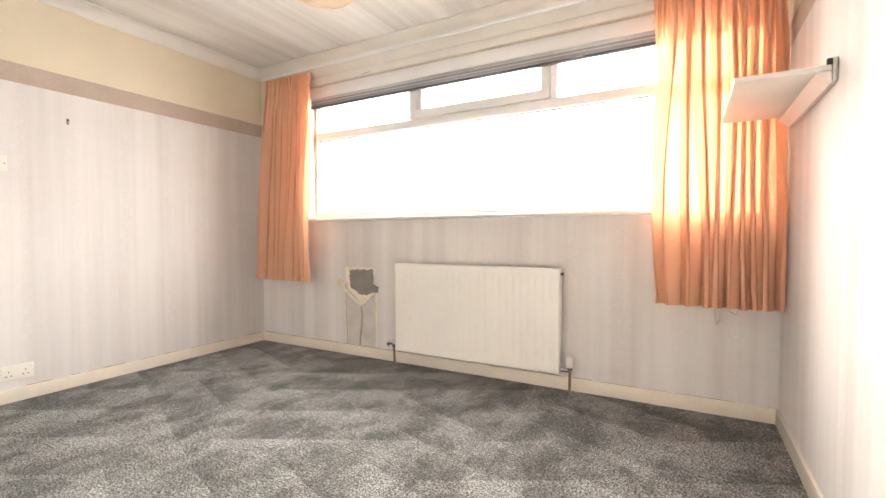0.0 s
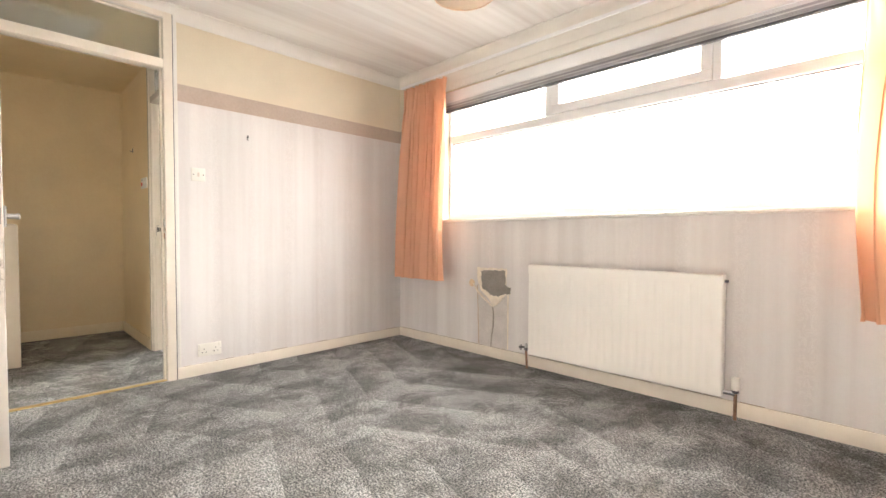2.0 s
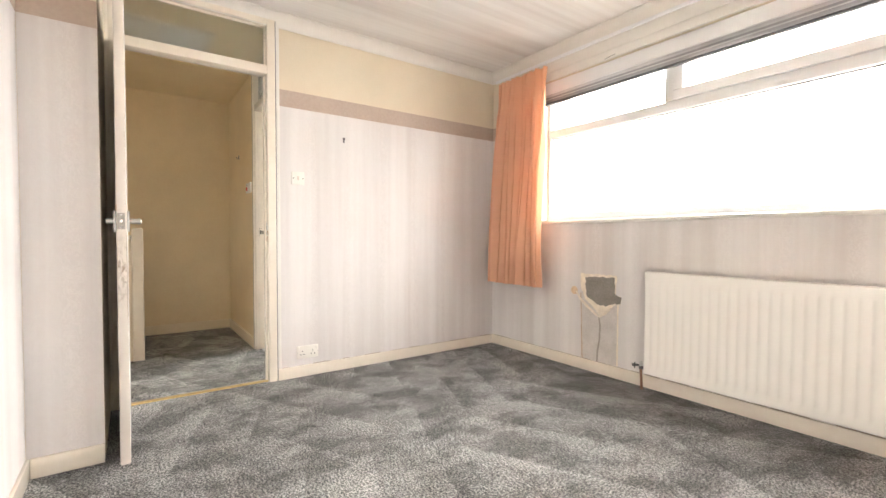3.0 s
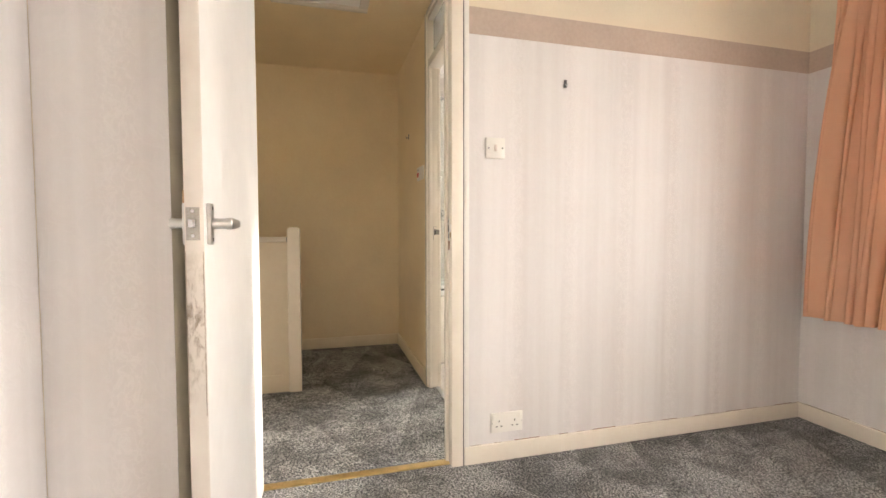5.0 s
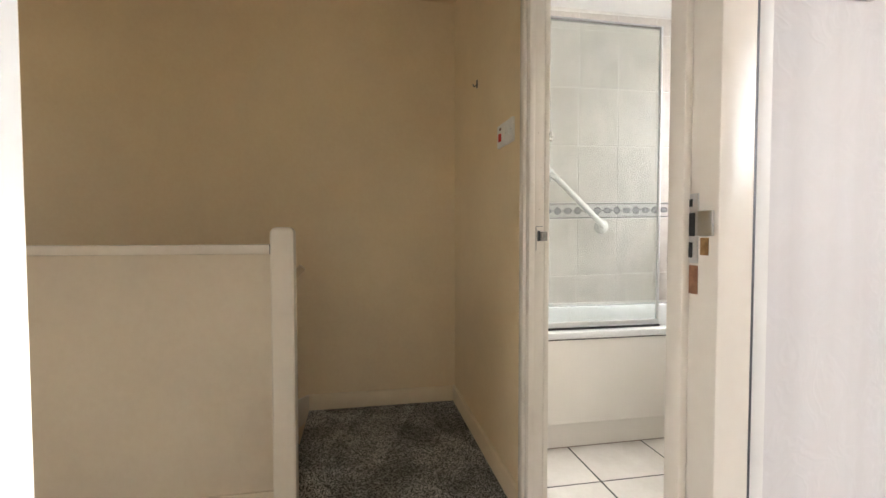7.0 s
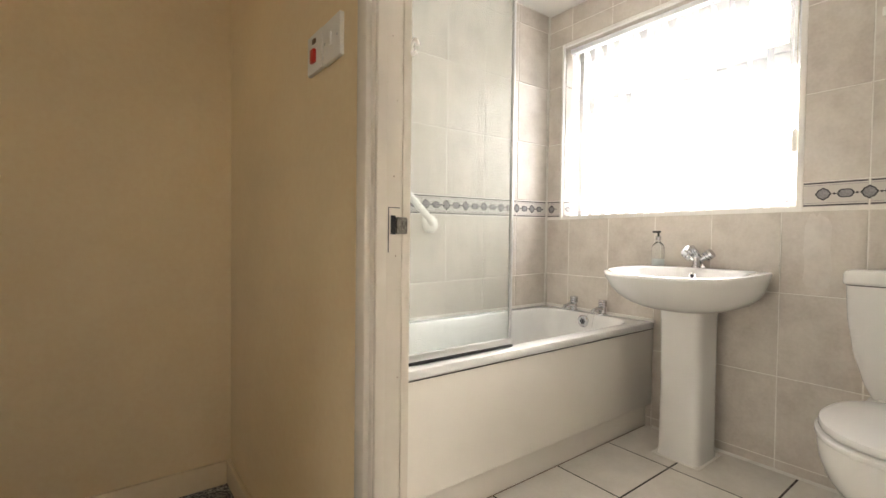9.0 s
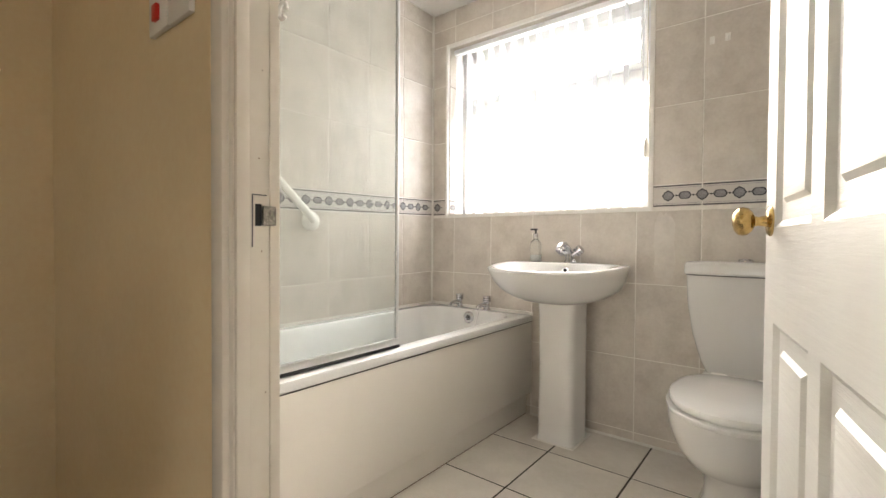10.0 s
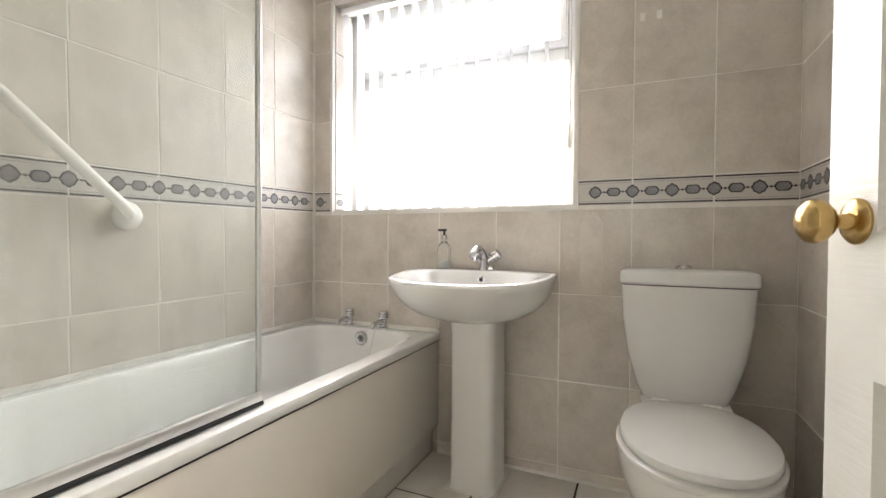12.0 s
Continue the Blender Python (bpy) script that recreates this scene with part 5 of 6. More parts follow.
# grab rail
gr = thing("grab_rail", "white plastic grab rail on the tiled wall", "grab rail", (EX + 0.01, 2.05, 1.2))
gx = EX + 0.058
part("bar", tube(bmesh.new(), [(gx - 0.03, 1.888, 1.352), (gx - 0.008, 1.900, 1.344), (gx, 1.920, 1.328), (gx, 2.072, 1.190), (gx, 2.212, 1.062), (gx - 0.008, 2.232, 1.045), (gx - 0.03, 2.244, 1.037)], 0.0180, 16), PLASTIC, gr)
for yy, zz in ((1.886, 1.352), (2.246, 1.036)):
    part("mounting_disc", spin(bmesh.new(), [(0.001, 0), (0.045, 0), (0.045, 0.012), (0.040, 0.021), (0.024, 0.030), (0.001, 0.032)], (EX + 0.0105, yy, zz), 26, "x"), PLASTIC, gr)


# ---- basin ----
basin = thing("wash_basin", "white ceramic wash basin on a pedestal", "wash basin", (-3.612, 2.92, 0))
bcx, bz = -3.631, 0.842


def basin_ring(w, front, back, z, n=48, flat=2.6, dip=0.0):
    """A rounded D outline, flat to the wall; dip lowers its front."""
    pts = []
    for k in range(n):
        a = 2 * math.pi * k / n
        c, s = math.cos(a), math.sin(a)
        x = w * math.copysign(abs(c) ** (2 / flat), c)
        mid = back - 0.20
        y = mid + (0.20 * abs(s) ** (2 / 3.6) if s > 0 else -(mid - front) * abs(s) ** (2 / 2.3))
        pts.append((bcx + x, y, z - dip * max(0.0, (3.0 - y) / 0.4)))
    return pts


outer = [basin_ring(0.105, 2.845, 3.165, 0.660), basin_ring(0.170, 2.785, 3.166, 0.674), basin_ring(0.225, 2.735, 3.167, 0.696), basin_ring(0.262, 2.69, 3.167, 0.726), basin_ring(0.284, 2.648, 3.168, 0.765, dip=0.006), basin_ring(0.296, 2.620, 3.168, 0.806, dip=0.014),
         basin_ring(0.304, 2.608, 3.168, 0.832, dip=0.02), basin_ring(0.302, 2.612, 3.167, 0.840, dip=0.02), basin_ring(0.290, 2.622, 3.160, bz + 0.001, dip=0.02)]
inner = [basin_ring(0.262, 2.655, 3.045, bz - 0.001, flat=2.2, dip=0.02), basin_ring(0.252, 2.665, 3.036, bz - 0.008, flat=2.2, dip=0.018), basin_ring(0.215, 2.70, 3.020, bz - 0.06, flat=2.1), basin_ring(0.14, 2.77, 2.985, bz - 0.115, flat=2.0), basin_ring(0.05, 2.86, 2.93, bz - 0.135, flat=2.0)]
part("bowl", loft(bmesh.new(), outer + inner), CERAMIC, basin, smooth=50)


def ped_ring(w, front, z):
    return [(bcx + w * math.copysign(abs(math.cos(a)) ** 0.34, math.cos(a)), (front + 3.12) / 2 - (3.12 - front) / 2 * math.copysign(abs(math.sin(a)) ** 0.34, math.sin(a)), z) for a in (2 * math.pi * k / 40 for k in range(40))]


part("pedestal", loft(bmesh.new(), [ped_ring(0.094, 2.908, 0.0), ped_ring(0.094, 2.909, 0.012), ped_ring(0.090, 2.914, 0.030), ped_ring(0.088, 2.916, 0.30), ped_ring(0.089, 2.912, 0.60), ped_ring(0.096, 2.905, 0.70)]), CERAMIC, basin, smooth=50)
part("overflow_ring", spin(bmesh.new(), [(0.006, 0.0), (0.016, 0.0), (0.016, -0.004), (0.008, -0.005), (0.006, -0.002)], (bcx + 0.005, 3.026, 0.808), 22, "y"), CHROME, basin, "chrome overflow ring")
part("overflow_hole", spin(bmesh.new(), [(0.0001, -0.001), (0.009, -0.0035), (0.0001, -0.0062)], (bcx + 0.005, 3.026, 0.808), 16, "y"), BLACK, basin)

part("sealant", boxes((bcx - 0.103, 2.902, 0.0, bcx + 0.103, 3.13, 0.004), bevel=0.0015), SEAL, basin, "white sealant round the foot")

tap = thing("basin_mixer_tap", "chrome mixer tap with two ribbed heads", "tap", (bcx - 0.018, 3.09, bz))
mx, my, mz = bcx - 0.004, 3.095, bz - 0.001
part("tap_body", spin(bmesh.new(), [(0.001, 0), (0.027, 0), (0.026, 0.008), (0.021, 0.016), (0.019, 0.045), (0.014, 0.055), (0.001, 0.057)], (mx, my, mz), 22), CHROME, tap)
part("spout", tube(bmesh.new(), [(mx, my, mz + 0.040), (mx - 0.002, my - 0.012, mz + 0.070), (mx - 0.006, my - 0.045, mz + 0.092), (mx - 0.011, my - 0.085, mz + 0.090), (mx - 0.014, my - 0.108, mz + 0.070)], [0.015, 0.013, 0.0125, 0.012, 0.0125], 16), CHROME, tap)
for s in (-1, 1):
    pts = [(mx + s * 0.012, my, mz + 0.036), (mx + s * 0.030, my, mz + 0.050)]
    part("arm", tube(bmesh.new(), pts, 0.012, 14), CHROME, tap)
    d = Vector((s * 0.79, 0, 0.61))
    base = Vector((mx + s * 0.028, my, mz + 0.048))
    part("head", tube(bmesh.new(), [base + d * q for q in (0, 0.003, 0.012, 0.0125, 0.016, 0.0165, 0.026, 0.0265, 0.030, 0.0305, 0.040, 0.043)], [0.013, 0.022, 0.0225, 0.019, 0.019, 0.0225, 0.0225, 0.019, 0.019, 0.0225, 0.0215, 0.015], 18), CHROME, tap, "ribbed chrome head")
part("plug_eye", spin(bmesh.new(), [(0.001, 0), (0.009, 0), (0.009, -0.006), (0.001, -0.007)], (mx + 0.034, my - 0.022, mz + 0.010), 14, "y"), CHROME, tap)

soap = thing("soap_dispenser", "clear glass pump soap bottle on the basin", "soap dispenser", (-3.815, 3.085, bz))
qx, qy, qz = -3.815, 3.085, bz + 0.001
bottle = part("bottle", spin(bmesh.new(), [(0.001, 0), (0.027, 0), (0.029, 0.004), (0.029, 0.085), (0.025, 0.100), (0.014, 0.112), (0.011, 0.118), (0.011, 0.126), (0.001, 0.126)], (qx, qy, qz), 28), glass_mat("bottle_glass", (0.97, 0.99, 0.98)), soap, "clear glass bottle")
bottle.visible_shadow = False
part("soap", spin(bmesh.new(), [(0.001, 0.003), (0.0265, 0.003), (0.0265, 0.034), (0.001, 0.034)], (qx, qy, qz), 28), mat("clear_soap", (0.80, 0.82, 0.79), 0.2, bumps=0), soap, "pale soap")
part("collar", spin(bmesh.new(), [(0.001, 0.124), (0.0125, 0.124), (0.0125, 0.142), (0.006, 0.146), (0.001, 0.146)], (qx, qy, qz), 20), CHROME, soap, "chrome collar")
part("pump_head", tube(bmesh.new(), [(qx, qy, qz + 0.144), (qx, qy, qz + 0.160)], 0.005, 12), BLACK, soap, "black pump stem")
part("nozzle", boxes((qx - 0.028, qy - 0.007, qz + 0.160, qx + 0.010, qy + 0.007, qz + 0.170), bevel=0.003), BLACK, soap, "black pump nozzle")

# ---- toilet ----
wc = thing("toilet", "white close-coupled toilet with the lid down", "toilet", (-2.905, 2.8, 0))
tcx = -2.905


def srect(w, y0, y1, z, n=40, p=0.35):
    return [(tcx + w * math.copysign(abs(math.cos(a)) ** p, math.cos(a)), (y0 + y1) / 2 + (y1 - y0) / 2 * math.copysign(abs(math.sin(a)) ** p, math.sin(a)), z) for a in (2 * math.pi * k / n for k in range(n))]


part("cistern", loft(bmesh.new(), [srect(0.130, 3.02, 3.166, 0.425), srect(0.150, 3.008, 3.167, 0.47), srect(0.180, 2.995, 3.168, 0.58), srect(0.197, 2.985, 3.168, 0.70), srect(0.202, 2.980, 3.168, 0.815)]), CERAMIC, wc, smooth=50)
part("joint", loft(bmesh.new(), [srect(0.2025, 2.9795, 3.166, 0.815), srect(0.2025, 2.9795, 3.166, 0.8195)]), DARK, wc)
clid = part("cistern_lid", loft(bmesh.new(), [srect(0.204, 2.978, 3.168, 0.8195, p=0.22), srect(0.207, 2.974, 3.168, 0.825, p=0.22), srect(0.207, 2.974, 3.168, 0.856, p=0.22), srect(0.202, 2.980, 3.166, 0.866, p=0.22), srect(0.190, 2.995, 3.16, 0.871, p=0.22), srect(0.15, 3.01, 3.14, 0.873, p=0.22)]), CERAMIC, wc, smooth=35)
part("flush_button", spin(bmesh.new(), [(0.001, 0), (0.026, 0), (0.026, 0.006), (0.022, 0.010), (0.020, 0.008), (0.001, 0.009)], (tcx - 0.004, 3.07, 0.872), 28), CHROME, clid, "chrome flush button")


def seat_ring(k_out, z, cy=2.715, w=0.200, f=0.262, b=0.255, n=48):
    pts = []
    for k in range(n):
        a = 2 * math.pi * k / n
        c, s = math.cos(a), math.sin(a)
        x = w * k_out * math.copysign(abs(c) ** (0.92 if s <= 0 else 0.45), c)
        if s > 0:
            x *= 1 - 0.30 * s
        y = cy + (b * s ** 0.5 if s > 0 else f * s) * k_out
        pts.append((tcx + x, y, z))
    return pts


part("pan", loft(bmesh.new(), [srect(0.115, 2.62, 3.02, 0.0, 48, 0.6), srect(0.113, 2.625, 3.02, 0.03, 48, 0.6), srect(0.095, 2.66, 3.02, 0.08, 48, 0.7), srect(0.100, 2.63, 3.03, 0.18, 48, 0.8), seat_ring(0.74, 0.225, cy=2.742), seat_ring(0.88, 0.285, cy=2.722), seat_ring(0.955, 0.340), seat_ring(0.975, 0.385), seat_ring(0.955, 0.398)]), CERAMIC, wc, smooth=60)
part("pan_shelf", loft(bmesh.new(), [srect(0.115, 2.93, 3.15, 0.20), srect(0.135, 2.93, 3.16, 0.38), srect(0.135, 2.94, 3.16, 0.425)]), CERAMIC, wc, smooth=50)
part("seat", loft(bmesh.new(), [seat_ring(0.94, 0.3985), seat_ring(0.995, 0.402), seat_ring(1.005, 0.408), seat_ring(0.998, 0.415), seat_ring(0.975, 0.4185)]), CERAMIC, wc, "white plastic seat", smooth=40)
lid = part("seat_lid", loft(bmesh.new(), [seat_ring(0.90, 0.4185), seat_ring(0.915, 0.4235), seat_ring(0.955, 0.4245), seat_ring(0.962, 0.428), seat_ring(0.960, 0.438), seat_ring(0.945, 0.4435), seat_ring(0.88, 0.4470), seat_ring(0.4, 0.451)]), CERAMIC, wc, "white closed lid", smooth=40)
for s in (-1, 1):
    part("hinge", tube(bmesh.new(), [(tcx + s * 0.05, 2.972, 0.432), (tcx + s * 0.10, 2.972, 0.432)], 0.011, 12), PLASTIC, wc)

# glare on the glossy tiles, painted as a thin pale patch
part("glare_patch", ragged(-3.222, 0.925, 0.085, 0.30, BY - 0.0002, 0.0012, 31, 30, 0.08), mat("pale_tile_glare", (0.68, 0.63, 0.57), 0.4, var=0.08, scale=20, fine=60, bumps=0.2), wall_bw, "pale patch painted for the glare on the tiles", smooth=None)

# small hook on the tiles
for hx in (-3.049, -2.993):
    hk2 = thing("wall_hook", "small white stick-on hook on the wall tiles", "hook", (hx, BY, 1.80), group="tile hooks")
    part("pad", boxes((hx - 0.009, BY - 0.004, 1.786, hx + 0.009, BY - 0.0002, 1.818), bevel=0.0015), PLASTIC, hk2)
    part("prong", tube(bmesh.new(), [(hx, BY - 0.004, 1.800), (hx + 0.003, BY - 0.016, 1.788), (hx + 0.005, BY - 0.022, 1.800)], 0.0035, 8), PLASTIC, hk2)


# ---- tiles, piece by piece ----
def tile_mat(name, base, dark, rough, scale):
    m, nt, bsdf, add, link = node_mat(name)
    info = add("ShaderNodeObjectInfo")
    off = add("ShaderNodeVectorMath")
    off.operation = "MULTIPLY_ADD"
    tc = add("ShaderNodeTexCoord")
    cmb = add("ShaderNodeCombineXYZ")
    for i in range(3):
        link(info.outputs["Random"], cmb.inputs[i])
    link(cmb.outputs[0], off.inputs[0])
    off.inputs[1].default_value = (37.0, 53.0, 71.0)
    link(tc.outputs["Object"], off.inputs[2])
    clouds = add("ShaderNodeTexNoise")
    clouds.inputs["Scale"].default_value, clouds.inputs["Detail"].default_value, clouds.inputs["Roughness"].default_value = scale, 6, 0.6
    link(off.outputs[0], clouds.inputs["Vector"])
    fine = add("ShaderNodeTexNoise")
    fine.inputs["Scale"].default_value, fine.inputs["Detail"].default_value = scale * 12, 4
    link(off.outputs[0], fine.inputs["Vector"])
    c = ramp(nt, clouds.outputs["Fac"], [(0.32, dark), (0.52, mul(base, 0.97)), (0.7, mul(base, 1.05))])
    c = mix(nt, c, ramp(nt, fine.outputs["Fac"], [(0.35, (0.43, 0.43, 0.43)), (0.65, (0.57, 0.57, 0.57))]), 0.6, "SOFT_LIGHT")
    tone = add("ShaderNodeMapRange")
    tone.inputs["To Min"].default_value, tone.inputs["To Max"].default_value = 0.44, 0.56
    link(info.outputs["Random"], tone.inputs["Value"])
    c = mix(nt, c, tone.outputs[0], 0.5, "SOFT_LIGHT")
    link(c, bsdf.inputs["Base Color"])
    bsdf.inputs["Roughness"].default_value = rough
    bump(nt, bsdf, clouds.outputs["Fac"], 0.06, 0.004)
    return m


TILE = tile_mat("beige_mottled_wall_tile", (0.69, 0.635, 0.57), (0.585, 0.53, 0.47), 0.2, 7.0)
FTILE = tile_mat("off_white_floor_tile", (0.83, 0.79, 0.73), (0.74, 0.70, 0.64), 0.20, 5.0)
BTILE = mat("pale_border_tile", (0.62, 0.58, 0.54), 0.2, var=0.05, bumps=0)
GREY1 = mat("dark_grey_glaze", (0.06, 0.058, 0.062), 0.25, var=0.15, scale=40, bumps=0)
GREY2 = mat("mid_grey_glaze", (0.26, 0.25, 0.255), 0.25, var=0.2, scale=40, bumps=0)
tile_meshes = {}


def tile_mesh(w, h, t, material, name):
    """A flat tile with eased edges, w across (x), h up (z), its face at -t in y; 20 triangles."""
    key = (round(w, 3), round(h, 3), t, material.name)
    if key not in tile_meshes:
        e = 0.0016
        bm = bmesh.new()
        ring = lambda i, y: [bm.verts.new(p) for p in ((-w / 2 + i, y, -h / 2 + i), (w / 2 - i, y, -h / 2 + i), (w / 2 - i, y, h / 2 - i), (-w / 2 + i, y, h / 2 - i))]
        a, b, c = ring(0, 0), ring(0, -t + e), ring(e, -t)
        for l0, l1 in ((a, b), (b, c)):
            for k in range(4):
                bm.faces.new((l0[k], l0[(k + 1) % 4], l1[(k + 1) % 4], l1[k]))
        bm.faces.new(c)
        bmesh.ops.recalc_face_normals(bm, faces=bm.faces)
        me = bpy.data.meshes.new(name)
        bm.to_mesh(me)
        bm.free()
        me.materials.append(material)
        tile_meshes[key] = me
    return tile_meshes[key]


GAP = 0.004
ZT = [0.0, 0.048, 0.400, 0.752, 1.104, 1.205, 1.557, 1.909, 2.261, CT]


def tile_wall(wall, turn, place, us, hole=None, border_phase=0.0, skip_below=0.0, slope=0.0):
    """Tiles on one wall. place(u, z) gives the point on the wall; turn: degrees round z so that the tile's face looks into the room; slope: rise of the courses."""
    rot = Euler((0, -math.atan(slope), radians(turn)))

    def put(name, me, u, z):
        ob = new(name, me)
        ob.location, ob.rotation_euler = place(u, z), rot
        ob.parent = wall
        return ob

    cut_u = sorted({*us, *(v for v in (hole or ())[:2] if us[0] < v < us[-1])})
    for j in range(len(ZT) - 1):
        border = j == 4
        zs = sorted({ZT[j], ZT[j + 1], *(v for v in (hole or ())[2:] if ZT[j] < v < ZT[j + 1])})
        inside = hole and any(hole[2] < (a + b) / 2 < hole[3] for a, b in zip(zs, zs[1:]))
        for z0, z1 in zip(zs, zs[1:]):
            band = cut_u if hole and hole[2] < (z0 + z1) / 2 < hole[3] else us
            for u0, u1 in zip(band, band[1:]):
                um, zm = (u0 + u1) / 2, (z0 + z1) / 2
                if hole and hole[0] < um < hole[1] and hole[2] < zm < hole[3]:
                    continue
                w, h = u1 - u0 - GAP, z1 - z0 - GAP
                if w < 0.012 or h < 0.012 or z1 < skip_below:
                    continue
                if not border:
                    put("tile", tile_mesh(w, h, 0.008, TILE, "tile"), um, zm)
                    continue
                bt = put("border_tile", tile_mesh(w, h, 0.008, BTILE, "border_tile"), um, zm)
                for dz, hh, mt in ((0.0435, 0.007, GREY1), (0.0345, 0.003, GREY2), (-0.0435, 0.007, GREY1), (-0.0345, 0.003, GREY2)):
                    put("border_line", tile_mesh(w - 0.002, hh, 0.0087, mt, "border_line"), um, zm + dz)
    u = us[0] + border_phase
    k = 0
    while u < us[-1] - 0.02:
        if u > us[0] + 0.025 and not (hole and hole[0] - 0.03 < u < hole[1] + 0.03):
            put("motif", motif_mesh(k % 2), u, 1.1545)
            put("motif_core", motif_mesh(2 + k % 2), u, 1.1545)
            put("motif_link", motif_mesh(4), u + 0.0334, 1.1545)
        u += 0.0668
        k += 1


motifs = {}


def motif_mesh(kind):
    """Glazed shapes of the border: long hexagon, eight-lobed flower, their paler cores and the small links."""
    if kind in motifs:
        return motifs[kind]
    if kind in (0, 2):
        q = 1.0 if kind == 0 else 0.78
        ring = [(-0.027, 0), (-0.019, 0.0135), (-0.012, 0.0165), (0.012, 0.0165), (0.019, 0.0135), (0.027, 0), (0.019, -0.0135), (0.012, -0.0165), (-0.012, -0.0165), (-0.019, -0.0135)]
        ring = [(x * q, z * q) for x, z in ring]
    elif kind in (1, 3):
        q = 1.0 if kind == 1 else 0.78
        ring = []
        for i in range(32):
            a = 2 * math.pi * i / 32
            r = q * (0.0228 + 0.0012 * math.cos(4 * a) + 0.0016 * math.cos(8 * a))
            ring.append((r * math.cos(a), r * math.sin(a)))
    else:
        ring = [(-0.0075, 0), (0, 0.0045), (0.0075, 0), (0, -0.0045)]
    y = -0.0086 if kind in (0, 1, 4) else -0.0090
    bm = loft(bmesh.new(), [[(x, -0.007, z) for x, z in ring], [(x, y, z) for x, z in ring]])
    bmesh.ops.recalc_face_normals(bm, faces=bm.faces)
    me = bpy.data.meshes.new("motif")
    bm.to_mesh(me)
    bm.free()
    me.materials.append(GREY1 if kind in (0, 1, 4) else GREY2)
    motifs[kind] = me
    return me


def cuts(lo, hi, start, step):
    return sorted({round(v, 4) for v in [lo, hi] + [start + step * k for k in range(-20, 21)] if lo <= v <= hi})


wall_bl = setting("wall_bath_west", slab("x", EX, EX + 0.0095, LY1, BY + 0.0015, 0, CT), GROUT, "beige tiled bathroom wall", "wall")
wall_br = setting("wall_bath_east", slab("x", AXB - 0.0095, AXB, LY1, BY + 0.0015, 0, CT), GROUT, "beige tiled bathroom wall", "wall")
wall_bs = setting("wall_bath_south", slab("y", LY1, LY1 + 0.0095, EX + 0.0095, AXB - 0.0095, 0, CT, [(BO[0] - 0.03, BO[1] + 0.03, -1, 2.32)]), GROUT, "beige tiled bathroom wall", "wall")
tile_wall(wall_bw, 0, lambda u, z: (u, BY + 0.008, z), cuts(EX + 0.010, AXB - 0.010, -3.076, 0.267), (BWIN[0] - 0.010, BWIN[1] + 0.010, BWIN[2] - 0.010, BWIN[3] + 0.010), -0.0324)
tile_wall(wall_bl, 90, lambda u, z: (EX + 0.003, u, z - 0.0185 * (BY - u)), cuts(LY1 + 0.010, BY, 2.088, 0.267), None, 2.088 - 0.0668 * 11 - (LY1 + 0.010), 0.0, 0.0185)
tile_wall(wall_br, -90, lambda u, z: (AXB - 0.003, u, z), cuts(LY1 + 0.010, BY, 2.903, 0.267), None, 0.020)
tile_wall(wall_bs, 180, lambda u, z: (u, LY1 + 0.003, z), cuts(EX + 0.010, BO[0] - 0.032, -3.70, 0.267), None, 0.030)

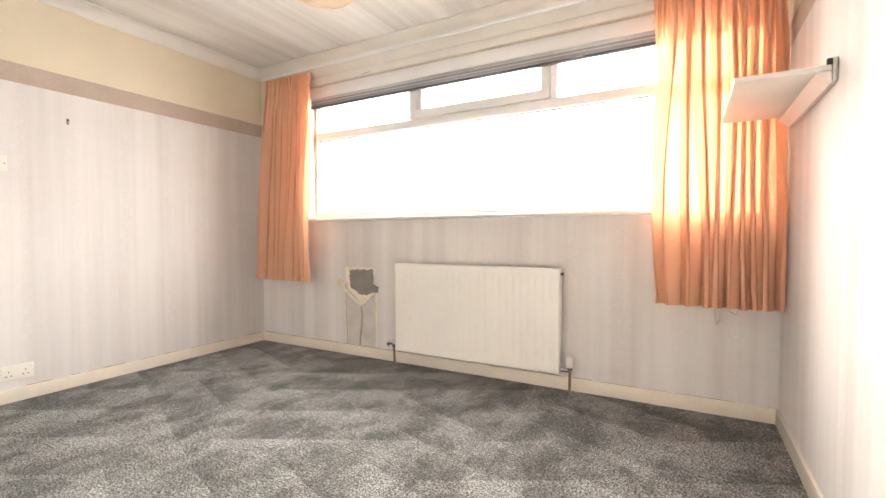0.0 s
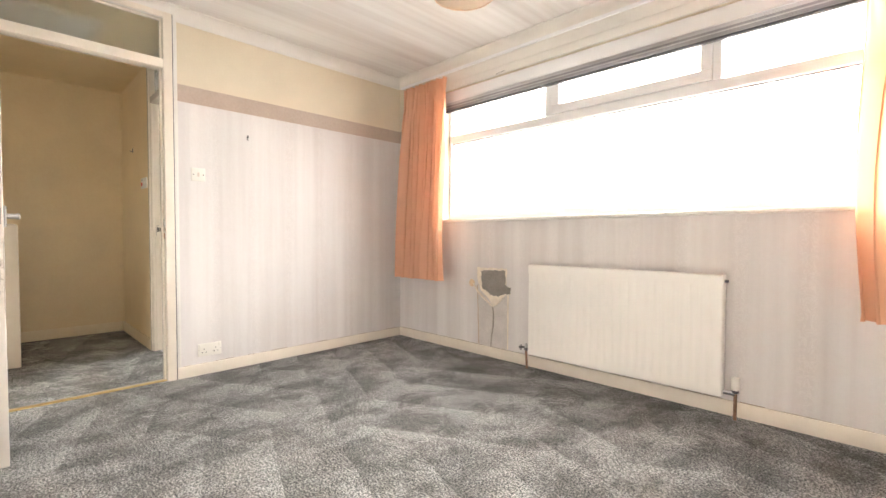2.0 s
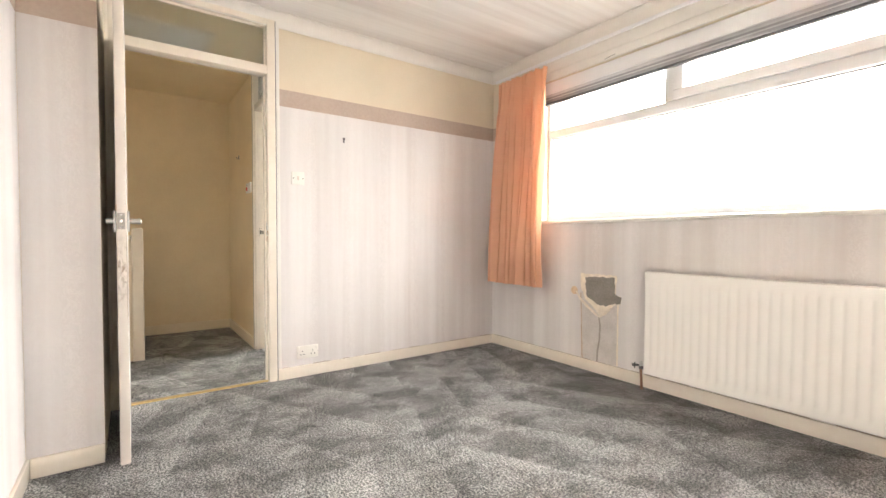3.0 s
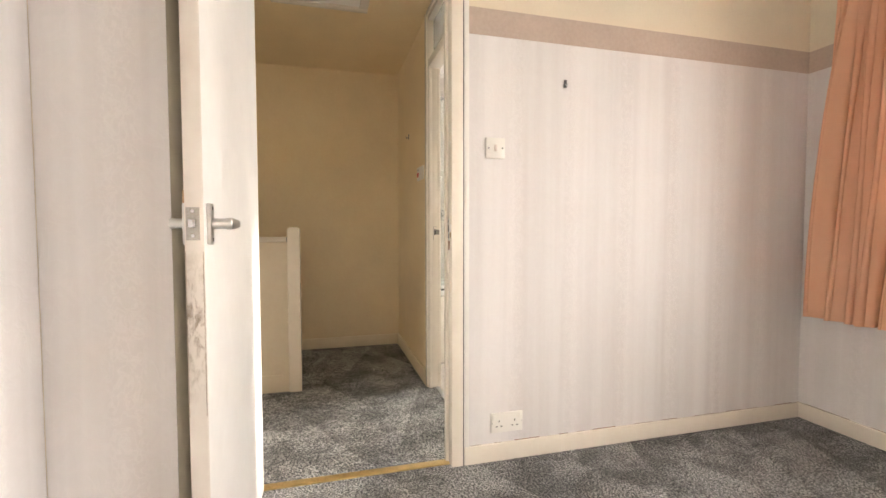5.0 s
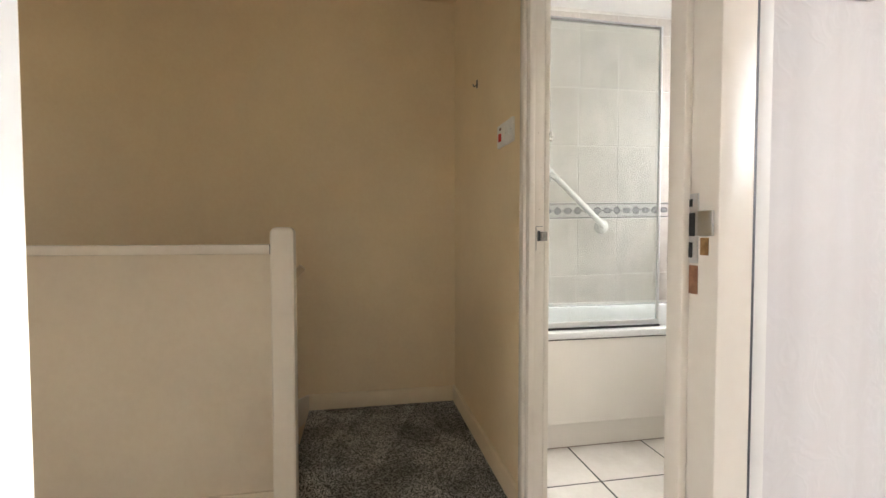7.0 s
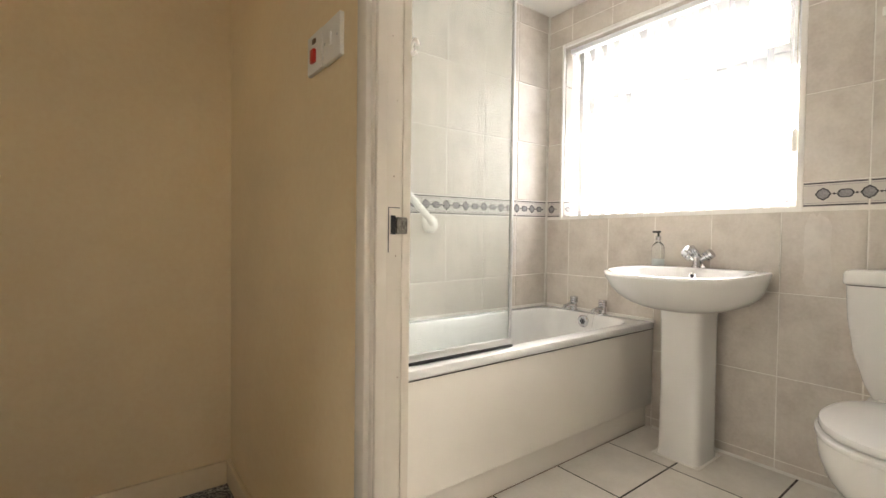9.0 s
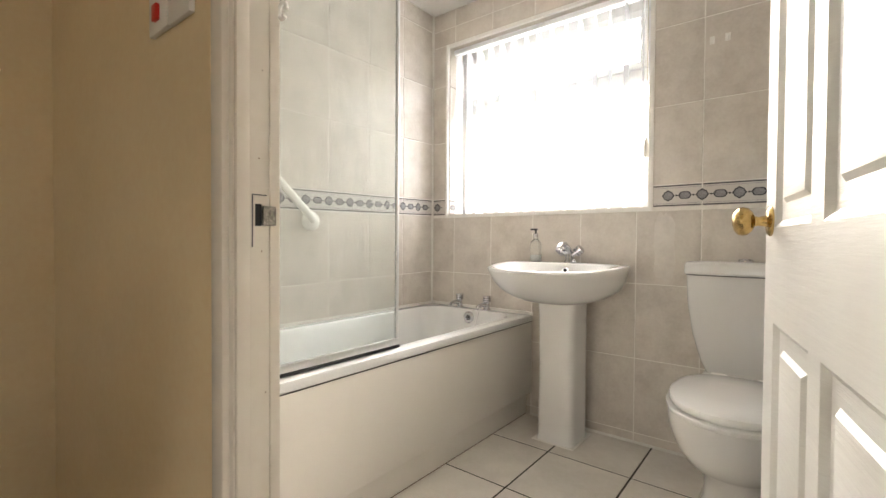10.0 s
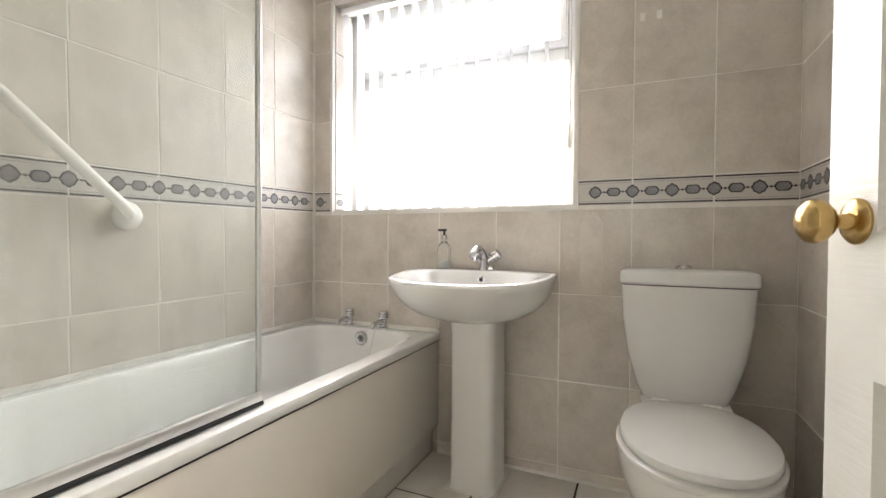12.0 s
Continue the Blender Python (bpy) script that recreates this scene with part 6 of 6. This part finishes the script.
# window reveal tiles
for xa, xb in ((BWIN[0], BWIN[0] + 0.006), (BWIN[1] - 0.006, BWIN[1])):
    face = 0.0006 if xa == BWIN[0] else -0.0006
    for za, zb in ((BWIN[2], 1.203), (1.207, 1.555), (1.559, 1.907), (1.911, BWIN[3])):
        part("reveal_tile", boxes((xa, BY + 0.02, za, xb, 3.325, zb)), BTILE if zb < 1.21 else TILE, wall_bw, smooth=None)
    for za, zb, mt in ((1.108, 1.115, GREY1), (1.194, 1.201, GREY1), (1.118, 1.121, GREY2), (1.188, 1.191, GREY2)):
        part("border_line", boxes((xa + face, BY + 0.022, za, xb + face, 3.324, zb)), mt, wall_bw, smooth=None)
for k in range(2):
    cyy = BY + 0.055 + 0.0668 * k
    for q, mt, d in ((1.0, GREY1, 0.0008), (0.78, GREY2, 0.0012)):
        ring = [(yy * q, zz * q) for yy, zz in ((-0.027, 0), (-0.015, 0.016), (0.015, 0.016), (0.027, 0), (0.015, -0.016), (-0.015, -0.016))]
        part("motif", loft(bmesh.new(), [[(BWIN[0] + 0.004, cyy + u, 1.1545 + w) for u, w in ring], [(BWIN[0] + 0.006 + d, cyy + u, 1.1545 + w) for u, w in ring]]), mt, wall_bw, smooth=None)
part("reveal_tile", boxes((BWIN[0] + 0.006, BY + 0.02, BWIN[2], BWIN[1] - 0.006, 3.325, BWIN[2] + 0.008)), TILE, wall_bw, smooth=None)
part("reveal_tile", boxes((BWIN[0] + 0.006, BY + 0.02, BWIN[3] - 0.006, BWIN[1] - 0.006, 3.325, BWIN[3])), TILE, wall_bw, smooth=None)

part("sealant", loft(bmesh.new(), [[(xx, BY - 0.0005, 0.001), (xx, BY - 0.010, 0.001), (xx, BY - 0.0005, 0.011)] for xx in (-3.87, AXB - 0.012)]), SEAL, wall_bw, "white sealant bead at the floor", smooth=None)

# floor tiles
fus, fvs = cuts(EX, AXB - 0.003, -3.617, 0.3565), cuts(LY0 + 0.062, BY + 0.006, 2.832, 0.3765)
for u0, u1 in zip(fus, fus[1:]):
    for v0, v1 in zip(fvs, fvs[1:]):
        w, h = u1 - u0 - 0.0075, v1 - v0 - 0.0075
        if u1 < -4.0 or min(w, h) < 0.012:
            continue
        ob = new("tile", tile_mesh(w, h, 0.006, FTILE, "tile"))
        ob.location, ob.rotation_euler = ((u0 + u1) / 2, (v0 + v1) / 2, -0.006), Euler((radians(-90), 0, 0))
        ob.parent = floor_bath
